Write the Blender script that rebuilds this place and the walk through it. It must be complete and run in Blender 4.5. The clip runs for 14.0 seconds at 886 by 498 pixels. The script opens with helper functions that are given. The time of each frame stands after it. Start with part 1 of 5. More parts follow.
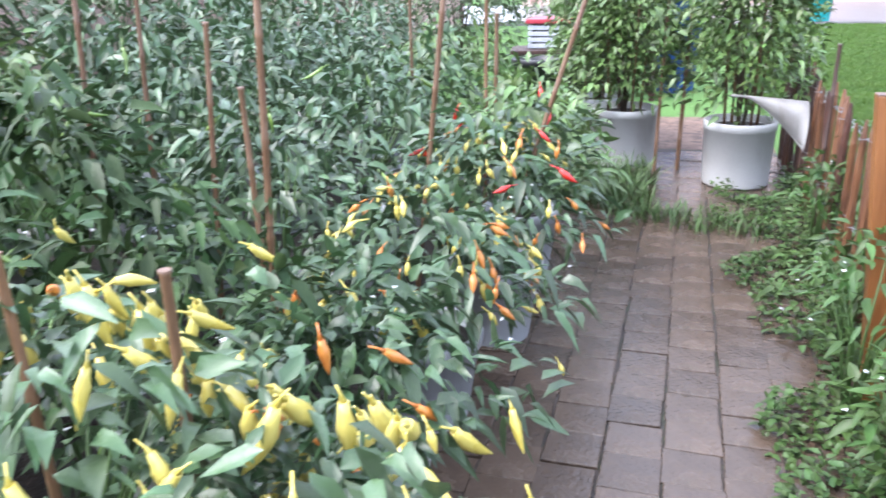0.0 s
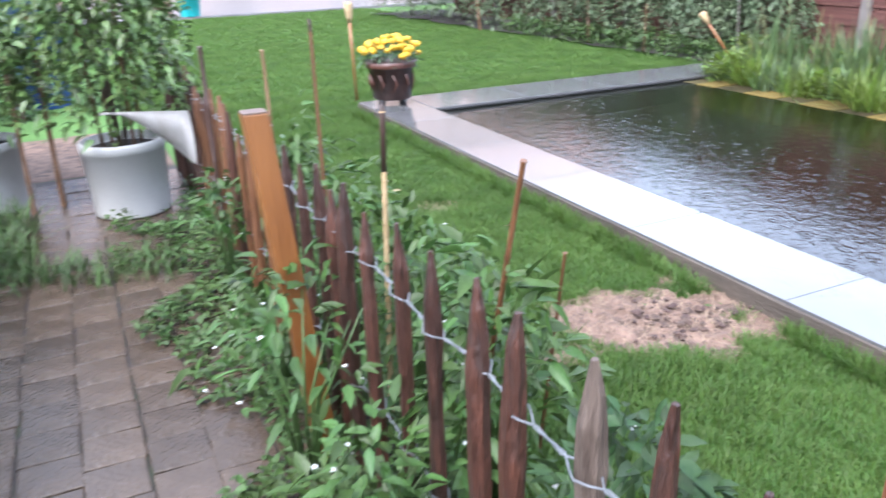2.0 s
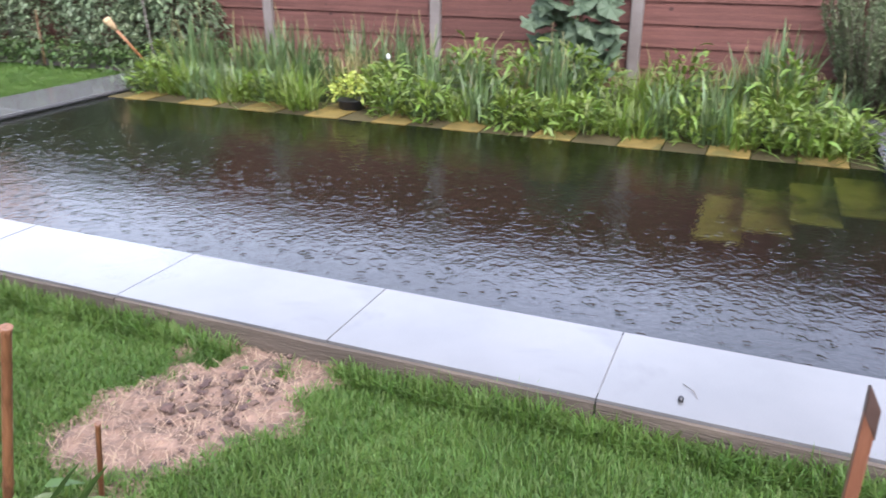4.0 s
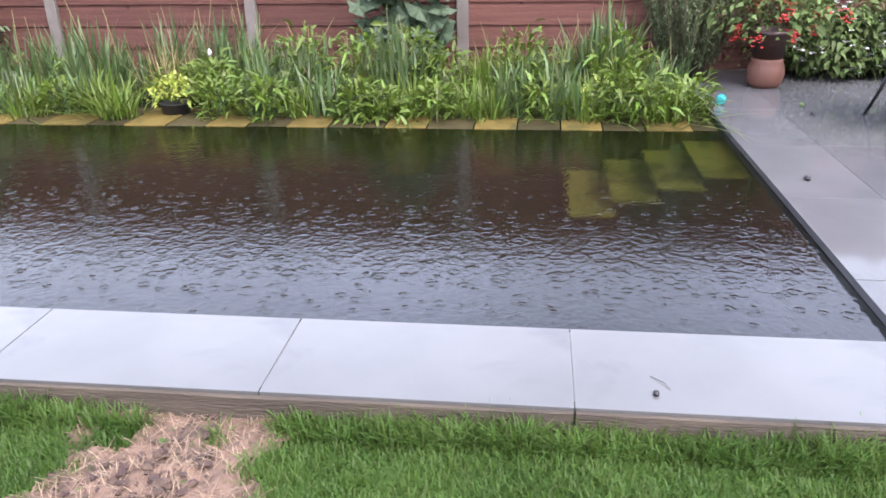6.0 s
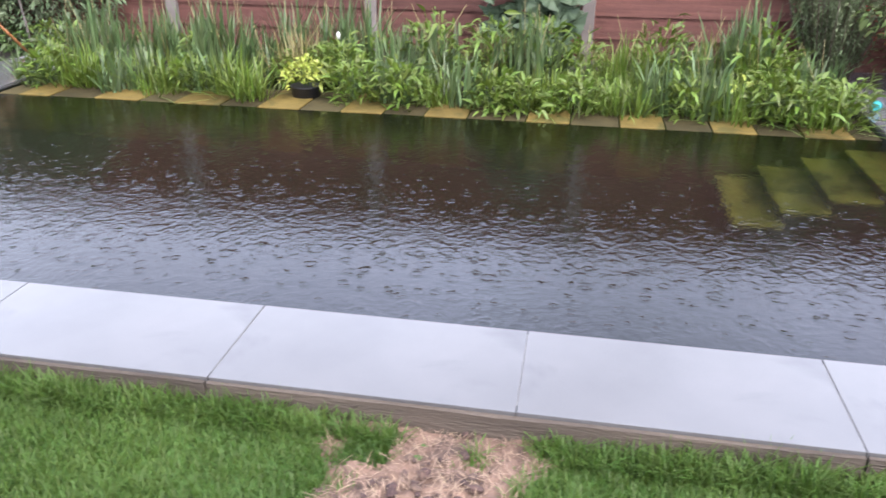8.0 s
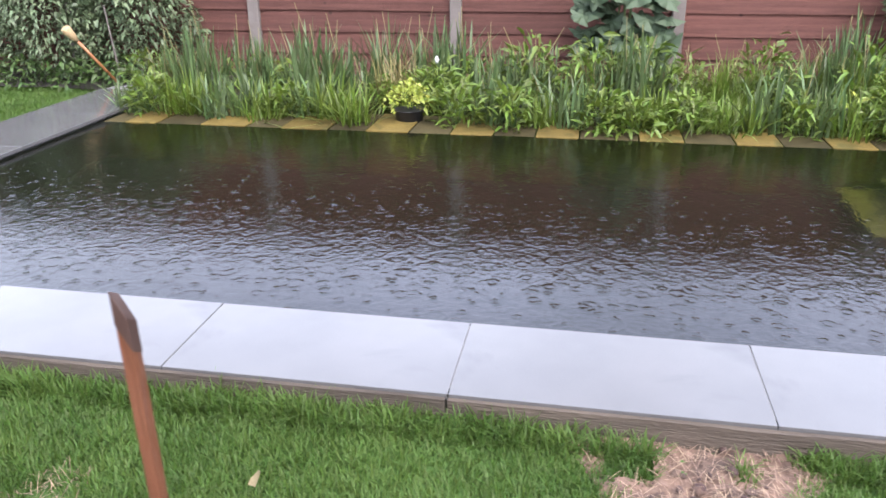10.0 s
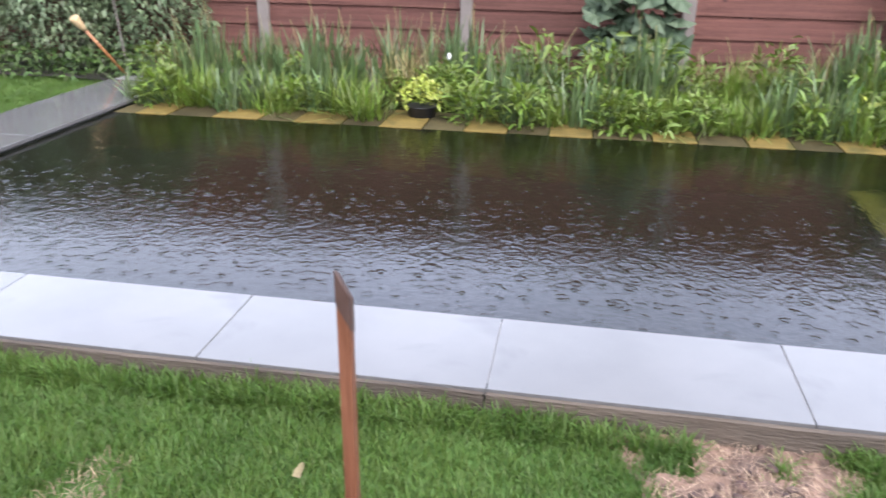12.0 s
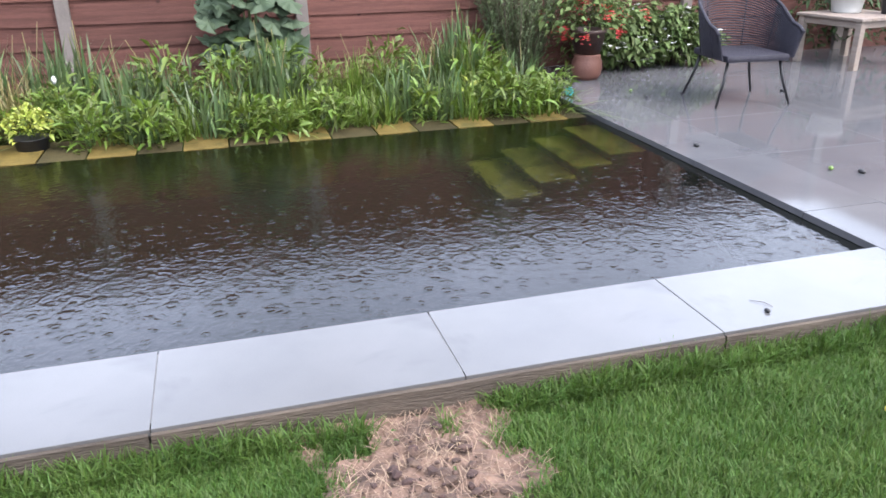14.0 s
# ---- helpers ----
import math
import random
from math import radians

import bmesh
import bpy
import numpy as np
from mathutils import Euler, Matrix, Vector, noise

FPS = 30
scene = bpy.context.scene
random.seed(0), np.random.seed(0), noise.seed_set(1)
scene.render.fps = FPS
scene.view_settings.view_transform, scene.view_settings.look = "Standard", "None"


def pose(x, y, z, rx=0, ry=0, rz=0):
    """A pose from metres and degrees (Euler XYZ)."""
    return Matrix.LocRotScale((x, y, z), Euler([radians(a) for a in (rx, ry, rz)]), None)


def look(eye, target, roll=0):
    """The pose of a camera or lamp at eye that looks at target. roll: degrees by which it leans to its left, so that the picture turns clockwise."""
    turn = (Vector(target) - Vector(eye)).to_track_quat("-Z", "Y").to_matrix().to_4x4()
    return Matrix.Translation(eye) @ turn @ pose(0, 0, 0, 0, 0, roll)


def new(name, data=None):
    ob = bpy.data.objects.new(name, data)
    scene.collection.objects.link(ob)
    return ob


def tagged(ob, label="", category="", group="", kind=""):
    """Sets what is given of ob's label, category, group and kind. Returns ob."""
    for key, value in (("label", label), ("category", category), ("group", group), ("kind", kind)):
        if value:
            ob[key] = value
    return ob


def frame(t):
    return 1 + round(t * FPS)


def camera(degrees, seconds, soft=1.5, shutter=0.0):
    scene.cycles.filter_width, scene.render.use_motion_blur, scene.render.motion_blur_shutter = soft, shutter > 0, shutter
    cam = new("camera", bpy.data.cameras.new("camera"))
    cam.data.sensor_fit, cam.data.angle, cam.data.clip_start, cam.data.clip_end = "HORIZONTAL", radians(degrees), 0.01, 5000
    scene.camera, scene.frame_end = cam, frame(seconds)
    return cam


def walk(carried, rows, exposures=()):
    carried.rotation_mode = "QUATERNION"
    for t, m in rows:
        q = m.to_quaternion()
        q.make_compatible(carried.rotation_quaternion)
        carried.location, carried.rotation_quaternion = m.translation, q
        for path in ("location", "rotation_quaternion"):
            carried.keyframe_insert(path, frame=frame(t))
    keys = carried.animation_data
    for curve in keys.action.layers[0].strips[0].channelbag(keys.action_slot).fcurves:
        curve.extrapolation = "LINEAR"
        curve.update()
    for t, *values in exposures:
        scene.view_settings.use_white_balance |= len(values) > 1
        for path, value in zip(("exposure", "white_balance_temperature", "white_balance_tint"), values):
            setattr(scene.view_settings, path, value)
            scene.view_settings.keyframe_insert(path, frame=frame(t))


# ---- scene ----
cam = camera(59.9, 14.0, soft=1.6, shutter=0.4)
PATH = [
    (0, (0.012, 0.657, 1.386), (-0.547, 2.45, 0.7), -1.6),
    (0.5, (0.079, 0.753, 1.376), (-0.288, 2.601, 0.703), -1.9),
    (1, (0.123, 0.944, 1.388), (0.134, 2.816, 0.685), -1.7),
    (1.5, (0.176, 1.181, 1.364), (0.664, 2.982, 0.646), -1.5),
    (2, (0.223, 1.33, 1.363), (1.006, 3.019, 0.631), -1.8),
    (2.5, (0.362, 1.536, 1.363), (1.449, 3.039, 0.616), -2.0),
    (3, (0.484, 1.641, 1.352), (1.829, 2.914, 0.596), -1.3),
    (3.5, (0.515, 1.765, 1.36), (2.087, 2.742, 0.602), -1.3),
    (4, (0.504, 1.902, 1.353), (2.216, 2.613, 0.603), 0.1),
    (6.5, (0.665, 2.493, 1.376), (2.485, 2.702, 0.573), -1.4),
    (7, (0.657, 2.659, 1.4), (2.476, 2.875, 0.597), -1.0),
    (7.5, (0.708, 2.86, 1.408), (2.517, 3.086, 0.586), -0.5),
    (8, (0.703, 3.039, 1.404), (2.491, 3.352, 0.565), 0.5),
    (8.5, (0.592, 3.249, 1.394), (2.37, 3.589, 0.543), 0.1),
    (11, (0.571, 3.84, 1.354), (2.399, 4.199, 0.626), -0.5),
    (11.5, (0.551, 3.865, 1.357), (2.354, 4.274, 0.595), 0.1),
    (12, (0.546, 3.847, 1.355), (2.36, 4.167, 0.576), 0.7),
    (12.5, (0.535, 3.814, 1.363), (2.371, 3.827, 0.572), 1.2),
    (13, (0.54, 3.788, 1.361), (2.361, 3.546, 0.57), -0.3),
    (13.5, (0.545, 3.745, 1.38), (2.318, 3.259, 0.594), -0.5),
    (14, (0.536, 3.75, 1.369), (2.31, 3.246, 0.595), -0.8),
]
EXPOSURES = [(0.0, 2.62, 6150, 15), (1.5, 2.56, 6050, 13), (3.0, 2.38, 6100, 12), (4.0, 2.30, 6450, 16), (7.0, 2.30, 6600, 17), (11.0, 2.30, 6600, 16), (14.0, 2.22, 6550, 13)]
walk(cam, [(t, look(eye, target, roll)) for t, eye, target, roll in PATH], EXPOSURES)

# ---- light: a bright overcast, rainy sky ----
world = bpy.data.worlds.new("overcast_sky")
scene.world = world
world.use_nodes = True
wn, wl = world.node_tree.nodes, world.node_tree.links
wn.clear()
sky = wn.new("ShaderNodeTexSky")
sky.sky_type, sky.sun_disc = "NISHITA", False
sky.sun_elevation, sky.sun_rotation = radians(52), radians(235)
sky.air_density, sky.dust_density, sky.ozone_density = 1.0, 1.5, 2.0
soft_sky = wn.new("ShaderNodeHueSaturation")
soft_sky.inputs["Saturation"].default_value = 0.49
cloud = wn.new("ShaderNodeTexNoise")
cloud.inputs["Scale"].default_value, cloud.inputs["Detail"].default_value = 2.6, 5.0
cloud_ramp = wn.new("ShaderNodeMapRange")
cloud_ramp.inputs["From Min"].default_value, cloud_ramp.inputs["From Max"].default_value = 0.3, 0.72
cloud_ramp.inputs["To Min"].default_value, cloud_ramp.inputs["To Max"].default_value = 0.78, 1.35
cloud_mix = wn.new("ShaderNodeVectorMath")
cloud_mix.operation = "SCALE"
sky_bg, sky_out = wn.new("ShaderNodeBackground"), wn.new("ShaderNodeOutputWorld")
sky_bg.inputs["Strength"].default_value = 0.15
sky_coord = wn.new("ShaderNodeTexCoord")
wl.new(sky_coord.outputs["Generated"], cloud.inputs["Vector"])
wl.new(cloud.outputs["Fac"], cloud_ramp.inputs["Value"])
wl.new(sky.outputs["Color"], soft_sky.inputs["Color"])
wl.new(soft_sky.outputs["Color"], cloud_mix.inputs[0])
up_split, overhead, gradient = wn.new("ShaderNodeSeparateXYZ"), wn.new("ShaderNodeMapRange"), wn.new("ShaderNodeMath")
overhead.inputs["From Max"].default_value = 0.5
overhead.inputs["To Min"].default_value, overhead.inputs["To Max"].default_value = 0.85, 1.75
gradient.operation = "MULTIPLY"
wl.new(sky_coord.outputs["Generated"], up_split.inputs["Vector"])
wl.new(up_split.outputs["Z"], overhead.inputs["Value"])
wl.new(overhead.outputs["Result"], gradient.inputs[0])
wl.new(cloud_ramp.outputs["Result"], gradient.inputs[1])
wl.new(gradient.outputs["Value"], cloud_mix.inputs["Scale"])
wl.new(cloud_mix.outputs["Vector"], sky_bg.inputs["Color"])
wl.new(sky_bg.outputs["Background"], sky_out.inputs["Surface"])
sun_data = bpy.data.lights.new("sun", "SUN")
sun_data.energy, sun_data.angle, sun_data.color = 0.5, radians(25), (1.0, 0.96, 0.9)
sun = new("sun", sun_data)
sun.matrix_world = look((-6, -4.2, 12), (0, 0, 0))


# ---- materials ----
WET = 0.53  # rain-soaked surfaces are darker than dry ones


def mat(name, c1, c2, scale=6.0, rough=0.6, bump=0.2, bump_scale=60.0, metal=0.0, wear=None, vary=0.0,
        stretch=(1, 1, 1), rough2=None, island=False, translucent=0.0, spec=0.5, coat=0.0):
    """A procedural surface: two colours mixed by coarse and fine noise, optional stains, piece-to-piece variation and relief."""
    c1, c2 = [WET * v for v in c1], [WET * v for v in c2]
    wear = [WET * v for v in wear] if wear else None
    m = bpy.data.materials.new(name)
    m.use_nodes = True
    n, l = m.node_tree.nodes, m.node_tree.links
    bsdf = n["Principled BSDF"]
    out = n["Material Output"]
    coord, mapping = n.new("ShaderNodeTexCoord"), n.new("ShaderNodeMapping")
    mapping.inputs["Scale"].default_value = stretch
    l.new(coord.outputs["Object"], mapping.inputs["Vector"])
    big, fine = n.new("ShaderNodeTexNoise"), n.new("ShaderNodeTexNoise")
    big.inputs["Scale"].default_value, big.inputs["Detail"].default_value = scale, 4.0
    fine.inputs["Scale"].default_value, fine.inputs["Detail"].default_value = bump_scale, 3.0
    for tex in (big, fine):
        l.new(mapping.outputs["Vector"], tex.inputs["Vector"])
    both = n.new("ShaderNodeMath")
    both.operation = "MULTIPLY_ADD"
    both.inputs[1].default_value = 0.35
    l.new(fine.outputs["Fac"], both.inputs[0])
    l.new(big.outputs["Fac"], both.inputs[2])
    span = n.new("ShaderNodeMapRange")
    span.inputs["From Min"].default_value, span.inputs["From Max"].default_value = 0.45, 0.95
    l.new(both.outputs["Value"], span.inputs["Value"])
    mix = n.new("ShaderNodeMix")
    mix.data_type = "RGBA"
    mix.inputs["A"].default_value, mix.inputs["B"].default_value = (*c1, 1), (*c2, 1)
    l.new(span.outputs["Result"], mix.inputs["Factor"])
    colour = mix.outputs["Result"]
    if wear:
        stain, gate, over = n.new("ShaderNodeTexNoise"), n.new("ShaderNodeMapRange"), n.new("ShaderNodeMix")
        stain.inputs["Scale"].default_value, stain.inputs["Detail"].default_value = scale * 0.6, 6.0
        stain.inputs["Distortion"].default_value = 1.2
        l.new(mapping.outputs["Vector"], stain.inputs["Vector"])
        gate.inputs["From Min"].default_value, gate.inputs["From Max"].default_value = 0.52, 0.66
        gate.inputs["To Max"].default_value = 0.8
        l.new(stain.outputs["Fac"], gate.inputs["Value"])
        over.data_type = "RGBA"
        over.inputs["B"].default_value = (*wear, 1)
        l.new(gate.outputs["Result"], over.inputs["Factor"])
        l.new(colour, over.inputs["A"])
        colour = over.outputs["Result"]
    if vary:
        tone, swing = n.new("ShaderNodeHueSaturation"), n.new("ShaderNodeMapRange")
        swing.inputs["To Min"].default_value, swing.inputs["To Max"].default_value = 1 - vary, 1 + vary
        source = n.new("ShaderNodeNewGeometry").outputs["Random Per Island"] if island else n.new("ShaderNodeObjectInfo").outputs["Random"]
        l.new(source, swing.inputs["Value"])
        l.new(swing.outputs["Result"], tone.inputs["Value"])
        if island:
            turn = n.new("ShaderNodeMapRange")
            turn.inputs["To Min"].default_value, turn.inputs["To Max"].default_value = 0.478, 0.512
            l.new(source, turn.inputs["Value"])
            l.new(turn.outputs["Result"], tone.inputs["Hue"])
        l.new(colour, tone.inputs["Color"])
        colour = tone.outputs["Color"]
    l.new(colour, bsdf.inputs["Base Color"])
    bsdf.inputs["Metallic"].default_value = metal
    bsdf.inputs["Specular IOR Level"].default_value = spec
    if coat:
        bsdf.inputs["Coat Weight"].default_value, bsdf.inputs["Coat Roughness"].default_value = coat, 0.06
    shine = n.new("ShaderNodeMapRange")
    shine.inputs["To Min"].default_value, shine.inputs["To Max"].default_value = rough, rough2 if rough2 is not None else min(1, rough + 0.12)
    l.new(big.outputs["Fac"], shine.inputs["Value"])
    l.new(shine.outputs["Result"], bsdf.inputs["Roughness"])
    if bump:
        relief = n.new("ShaderNodeBump")
        relief.inputs["Strength"].default_value, relief.inputs["Distance"].default_value = bump, 0.01
        l.new(fine.outputs["Fac"], relief.inputs["Height"])
        l.new(relief.outputs["Normal"], bsdf.inputs["Normal"])
    if translucent:
        trans, blend = n.new("ShaderNodeBsdfTranslucent"), n.new("ShaderNodeMixShader")
        l.new(colour, trans.inputs["Color"])
        blend.inputs["Fac"].default_value = translucent
        l.new(bsdf.outputs["BSDF"], blend.inputs[1])
        l.new(trans.outputs["BSDF"], blend.inputs[2])
        l.new(blend.outputs["Shader"], out.inputs["Surface"])
    return m


def leaf_mat(name, c1, c2, rough=0.34, vary=0.35, translucent=0.18, spec=0.5):
    c1, c2 = (c1[0] * 1.16, c1[1], c1[2] * 1.05), (c2[0] * 1.16, c2[1], c2[2] * 1.05)
    return mat(name, c1, c2, scale=3.0, rough=rough, bump=0.15, bump_scale=120, vary=vary, island=True, translucent=translucent, spec=spec)


M_LAWN_SOIL = mat("lawn_ground", (0.108, 0.22, 0.06), (0.15, 0.285, 0.082), 1.1, 0.9, 0.8, 55, wear=(0.06, 0.125, 0.03), spec=0.15)
M_GRASS = leaf_mat("grass_blades", (0.068, 0.170, 0.024), (0.130, 0.272, 0.048), 0.48, 0.2, 0.42, 0.35)
M_STRAW = mat("dry_straw", (0.29, 0.195, 0.13), (0.50, 0.36, 0.25), 5, 0.8, 0.3, 80, vary=0.3, island=True)
M_BARE = mat("bare_soil", (0.13, 0.076, 0.052), (0.36, 0.23, 0.165), 13, 0.85, 1.0, 45, wear=(0.065, 0.042, 0.031))
M_STONE = mat("wet_grey_porcelain", (0.14, 0.14, 0.142), (0.185, 0.182, 0.182), 2.2, 0.06, 0.02, 240, vary=0.06, rough2=0.16, wear=(0.105, 0.105, 0.11), coat=0.36)
M_PATIO = mat("wet_grey_patio_porcelain", (0.135, 0.137, 0.147), (0.19, 0.191, 0.202), 1.7, 0.0, 0.006, 120, vary=0.06, rough2=0.11, wear=(0.125, 0.127, 0.138), spec=0.2)
M_JOINT = mat("grey_grout", (0.15, 0.147, 0.145), (0.24, 0.235, 0.23), 20, 0.7, 0.3, 120)
M_TIMBER = mat("weathered_timber", (0.085, 0.064, 0.048), (0.16, 0.124, 0.092), 4, 0.8, 0.9, 30, stretch=(6, 0.7, 6), vary=0.15, wear=(0.07, 0.05, 0.035))
M_LINER = mat("pond_liner", (0.006, 0.008, 0.006), (0.018, 0.02, 0.012), 4, 0.4, 0.2, 20)
M_MUD = mat("pond_mud", (0.012, 0.014, 0.006), (0.028, 0.028, 0.012), 3, 0.8, 0.5, 15)
M_ALGAE = mat("algae_stone", (0.58, 0.53, 0.12), (0.80, 0.73, 0.19), 6, 0.7, 0.5, 40, vary=0.18, wear=(0.16, 0.17, 0.03))
M_LEDGE = mat("yellow_brown_ledge_stone", (0.15, 0.105, 0.026), (0.25, 0.18, 0.05), 7, 0.75, 0.5, 40, vary=0.2, spec=0.15, wear=(0.08, 0.075, 0.02))
M_ALGAE_DARK = mat("dark_algae_stone", (0.055, 0.047, 0.022), (0.105, 0.085, 0.038), 6, 0.85, 0.5, 40, vary=0.3, spec=0.08)
M_BRICK = mat("wet_path_paver", (0.082, 0.055, 0.038), (0.145, 0.102, 0.072), 7, 0.02, 0.35, 60, vary=0.22, rough2=0.45, wear=(0.10, 0.075, 0.052), spec=0.35)
M_SAND = mat("path_joint_sand", (0.035, 0.027, 0.022), (0.07, 0.054, 0.043), 12, 0.7, 0.6, 90, wear=(0.04, 0.06, 0.02))
M_BOARD = mat("red_brown_fence_board", (0.105, 0.041, 0.032), (0.235, 0.10, 0.078), 1.6, 0.7, 1.0, 26, stretch=(8, 0.6, 14), vary=0.2, wear=(0.075, 0.029, 0.023), spec=0.25)
def add_knots(m, colour, scale=4.2, size=0.085):
    """Small dark knots scattered over timber, different on every piece."""
    n, l = m.node_tree.nodes, m.node_tree.links
    bsdf = n["Principled BSDF"]
    base = bsdf.inputs["Base Color"].links[0].from_socket
    coord, info, offset, cell, gate, mix = (n.new("ShaderNode" + k) for k in ("TexCoord", "ObjectInfo", "VectorMath", "TexVoronoi", "MapRange", "Mix"))
    offset.operation = "MULTIPLY_ADD"
    offset.inputs[1].default_value = (0.15, 0.8, 1.0)
    l.new(coord.outputs["Object"], offset.inputs[0])
    l.new(info.outputs["Random"], offset.inputs[2])
    cell.inputs["Scale"].default_value = scale
    l.new(offset.outputs["Vector"], cell.inputs["Vector"])
    gate.inputs["From Min"].default_value, gate.inputs["From Max"].default_value = size * 0.6, size
    gate.inputs["To Min"].default_value, gate.inputs["To Max"].default_value = 0.85, 0.0
    l.new(cell.outputs["Distance"], gate.inputs["Value"])
    mix.data_type = "RGBA"
    mix.inputs["B"].default_value = (*colour, 1)
    l.new(gate.outputs["Result"], mix.inputs["Factor"])
    l.new(base, mix.inputs["A"])
    l.new(mix.outputs["Result"], bsdf.inputs["Base Color"])


add_knots(M_BOARD, (0.03, 0.012, 0.010))
M_CONCRETE = mat("concrete_post", (0.16, 0.135, 0.12), (0.25, 0.215, 0.195), 5, 0.75, 0.5, 60, wear=(0.18, 0.15, 0.13))
M_PALE = mat("dark_chestnut_pale", (0.030, 0.010, 0.006), (0.13, 0.045, 0.026), 11, 0.45, 1.0, 34, stretch=(5, 5, 0.7), vary=0.3, wear=(0.05, 0.026, 0.02))
M_PALE_ORANGE = mat("orange_chestnut_pale", (0.13, 0.05, 0.02), (0.26, 0.11, 0.045), 7, 0.42, 0.6, 26, stretch=(5, 5, 0.7), vary=0.2, wear=(0.09, 0.035, 0.02))
M_PALE_GREY = mat("grey_weathered_pale", (0.085, 0.055, 0.04), (0.22, 0.16, 0.125), 12, 0.6, 1.0, 34, stretch=(5, 5, 0.7))
M_POST = mat("orange_timber_post", (0.20, 0.068, 0.011), (0.34, 0.130, 0.025), 3, 0.42, 0.4, 20, stretch=(5, 5, 0.5), wear=(0.22, 0.08, 0.025))
M_STAKE = mat("red_brown_split_stake", (0.15, 0.05, 0.022), (0.24, 0.092, 0.045), 9, 0.45, 0.4, 40, stretch=(4, 4, 0.6))
M_CLOD = mat("dark_soil_clod", (0.06, 0.034, 0.026), (0.15, 0.09, 0.066), 30, 0.8, 0.6, 90, vary=0.3, island=True)
M_ENDGRAIN = mat("grey_end_grain", (0.13, 0.085, 0.065), (0.21, 0.15, 0.12), 30, 0.7, 0.4, 120)
M_CANE = mat("bamboo_cane", (0.17, 0.085, 0.04), (0.28, 0.155, 0.08), 5, 0.45, 0.3, 30, stretch=(3, 3, 0.8), vary=0.25, wear=(0.20, 0.09, 0.05))
M_CANE_DARK = mat("dark_cane_end", (0.05, 0.025, 0.02), (0.10, 0.05, 0.035), 5, 0.5, 0.3, 30)
M_WIRE = mat("galvanised_wire", (0.30, 0.31, 0.33), (0.44, 0.45, 0.47), 20, 0.35, 0.1, 90, metal=0.6)
M_WHITE = mat("white_plastic", (0.60, 0.60, 0.575), (0.70, 0.70, 0.68), 3, 0.32, 0.05, 60, wear=(0.52, 0.52, 0.48))
M_GREYPOT = mat("pale_grey_pot", (0.50, 0.53, 0.56), (0.62, 0.65, 0.68), 3, 0.35, 0.05, 60, wear=(0.30, 0.33, 0.35))
M_SCOOP = mat("stained_white_plastic", (0.42, 0.40, 0.38), (0.54, 0.52, 0.50), 8, 0.4, 0.1, 60, wear=(0.36, 0.33, 0.30))
M_COMPOST = mat("dark_compost", (0.015, 0.011, 0.008), (0.05, 0.036, 0.025), 20, 0.9, 1.0, 60)
M_STEM = mat("green_stem", (0.06, 0.13, 0.03), (0.12, 0.21, 0.05), 9, 0.5, 0.2, 40)
M_WOODY = mat("brown_woody_stem", (0.07, 0.045, 0.03), (0.14, 0.10, 0.065), 9, 0.7, 0.5, 40)
M_CHILLI = leaf_mat("chilli_leaf", (0.046, 0.114, 0.046), (0.10, 0.20, 0.08), 0.32, spec=0.5)
M_CHILLI_LIGHT = leaf_mat("light_chilli_leaf", (0.085, 0.19, 0.048), (0.16, 0.295, 0.082), 0.34, spec=0.45)
M_PEPPER = leaf_mat("pepper_leaf", (0.042, 0.115, 0.024), (0.10, 0.208, 0.05), 0.38, spec=0.3)
# Darker leaf copy: shade of deep foliage put in the colour; also one dark shrub.
M_LEAF_SHADED = leaf_mat("shaded_dark_leaf", (0.030, 0.082, 0.028), (0.070, 0.142, 0.044), 0.42, spec=0.22)
M_WEED = leaf_mat("weed_leaf", (0.045, 0.112, 0.026), (0.095, 0.185, 0.046), 0.42, spec=0.3)
M_IRIS = leaf_mat("blue_green_blade", (0.068, 0.148, 0.046), (0.165, 0.275, 0.095), 0.42, translucent=0.25)
M_MARGIN = leaf_mat("bright_marginal_leaf", (0.092, 0.195, 0.019), (0.20, 0.33, 0.042), 0.45, translucent=0.24)
M_YELLOWLEAF = leaf_mat("yellow_green_leaf", (0.30, 0.46, 0.05), (0.50, 0.63, 0.12), 0.4, vary=0.2)
M_SEDGE = leaf_mat("straw_sedge", (0.18, 0.20, 0.06), (0.33, 0.30, 0.12), 0.5)
M_BIGLEAF = leaf_mat("blue_green_big_leaf", (0.065, 0.125, 0.068), (0.12, 0.20, 0.115), 0.5, 0.3, 0.15, 0.2)
M_HEDGE = leaf_mat("dark_hedge_leaf", (0.085, 0.16, 0.075), (0.20, 0.295, 0.145), 0.42, spec=0.4)
M_ROSEMARY = leaf_mat("grey_green_needle", (0.11, 0.185, 0.075), (0.20, 0.295, 0.13), 0.5)
M_SHRUB = leaf_mat("bright_shrub_leaf", (0.085, 0.16, 0.045), (0.175, 0.275, 0.085), 0.55, spec=0.25)
M_PETAL_Y = mat("yellow_petal", (0.72, 0.38, 0.008), (0.86, 0.56, 0.02), 30, 0.5, 0.2, 200, vary=0.1)
M_PETAL_R = mat("red_petal", (0.55, 0.02, 0.025), (0.75, 0.06, 0.05), 30, 0.5, 0.2, 200, vary=0.15)
M_PETAL_W = mat("white_petal", (0.72, 0.74, 0.70), (0.82, 0.83, 0.80), 30, 0.5, 0.1, 200)
M_FRUIT_Y = mat("yellow_chilli", (0.78, 0.62, 0.10), (0.92, 0.80, 0.22), 14, 0.22, 0.1, 60, vary=0.14)
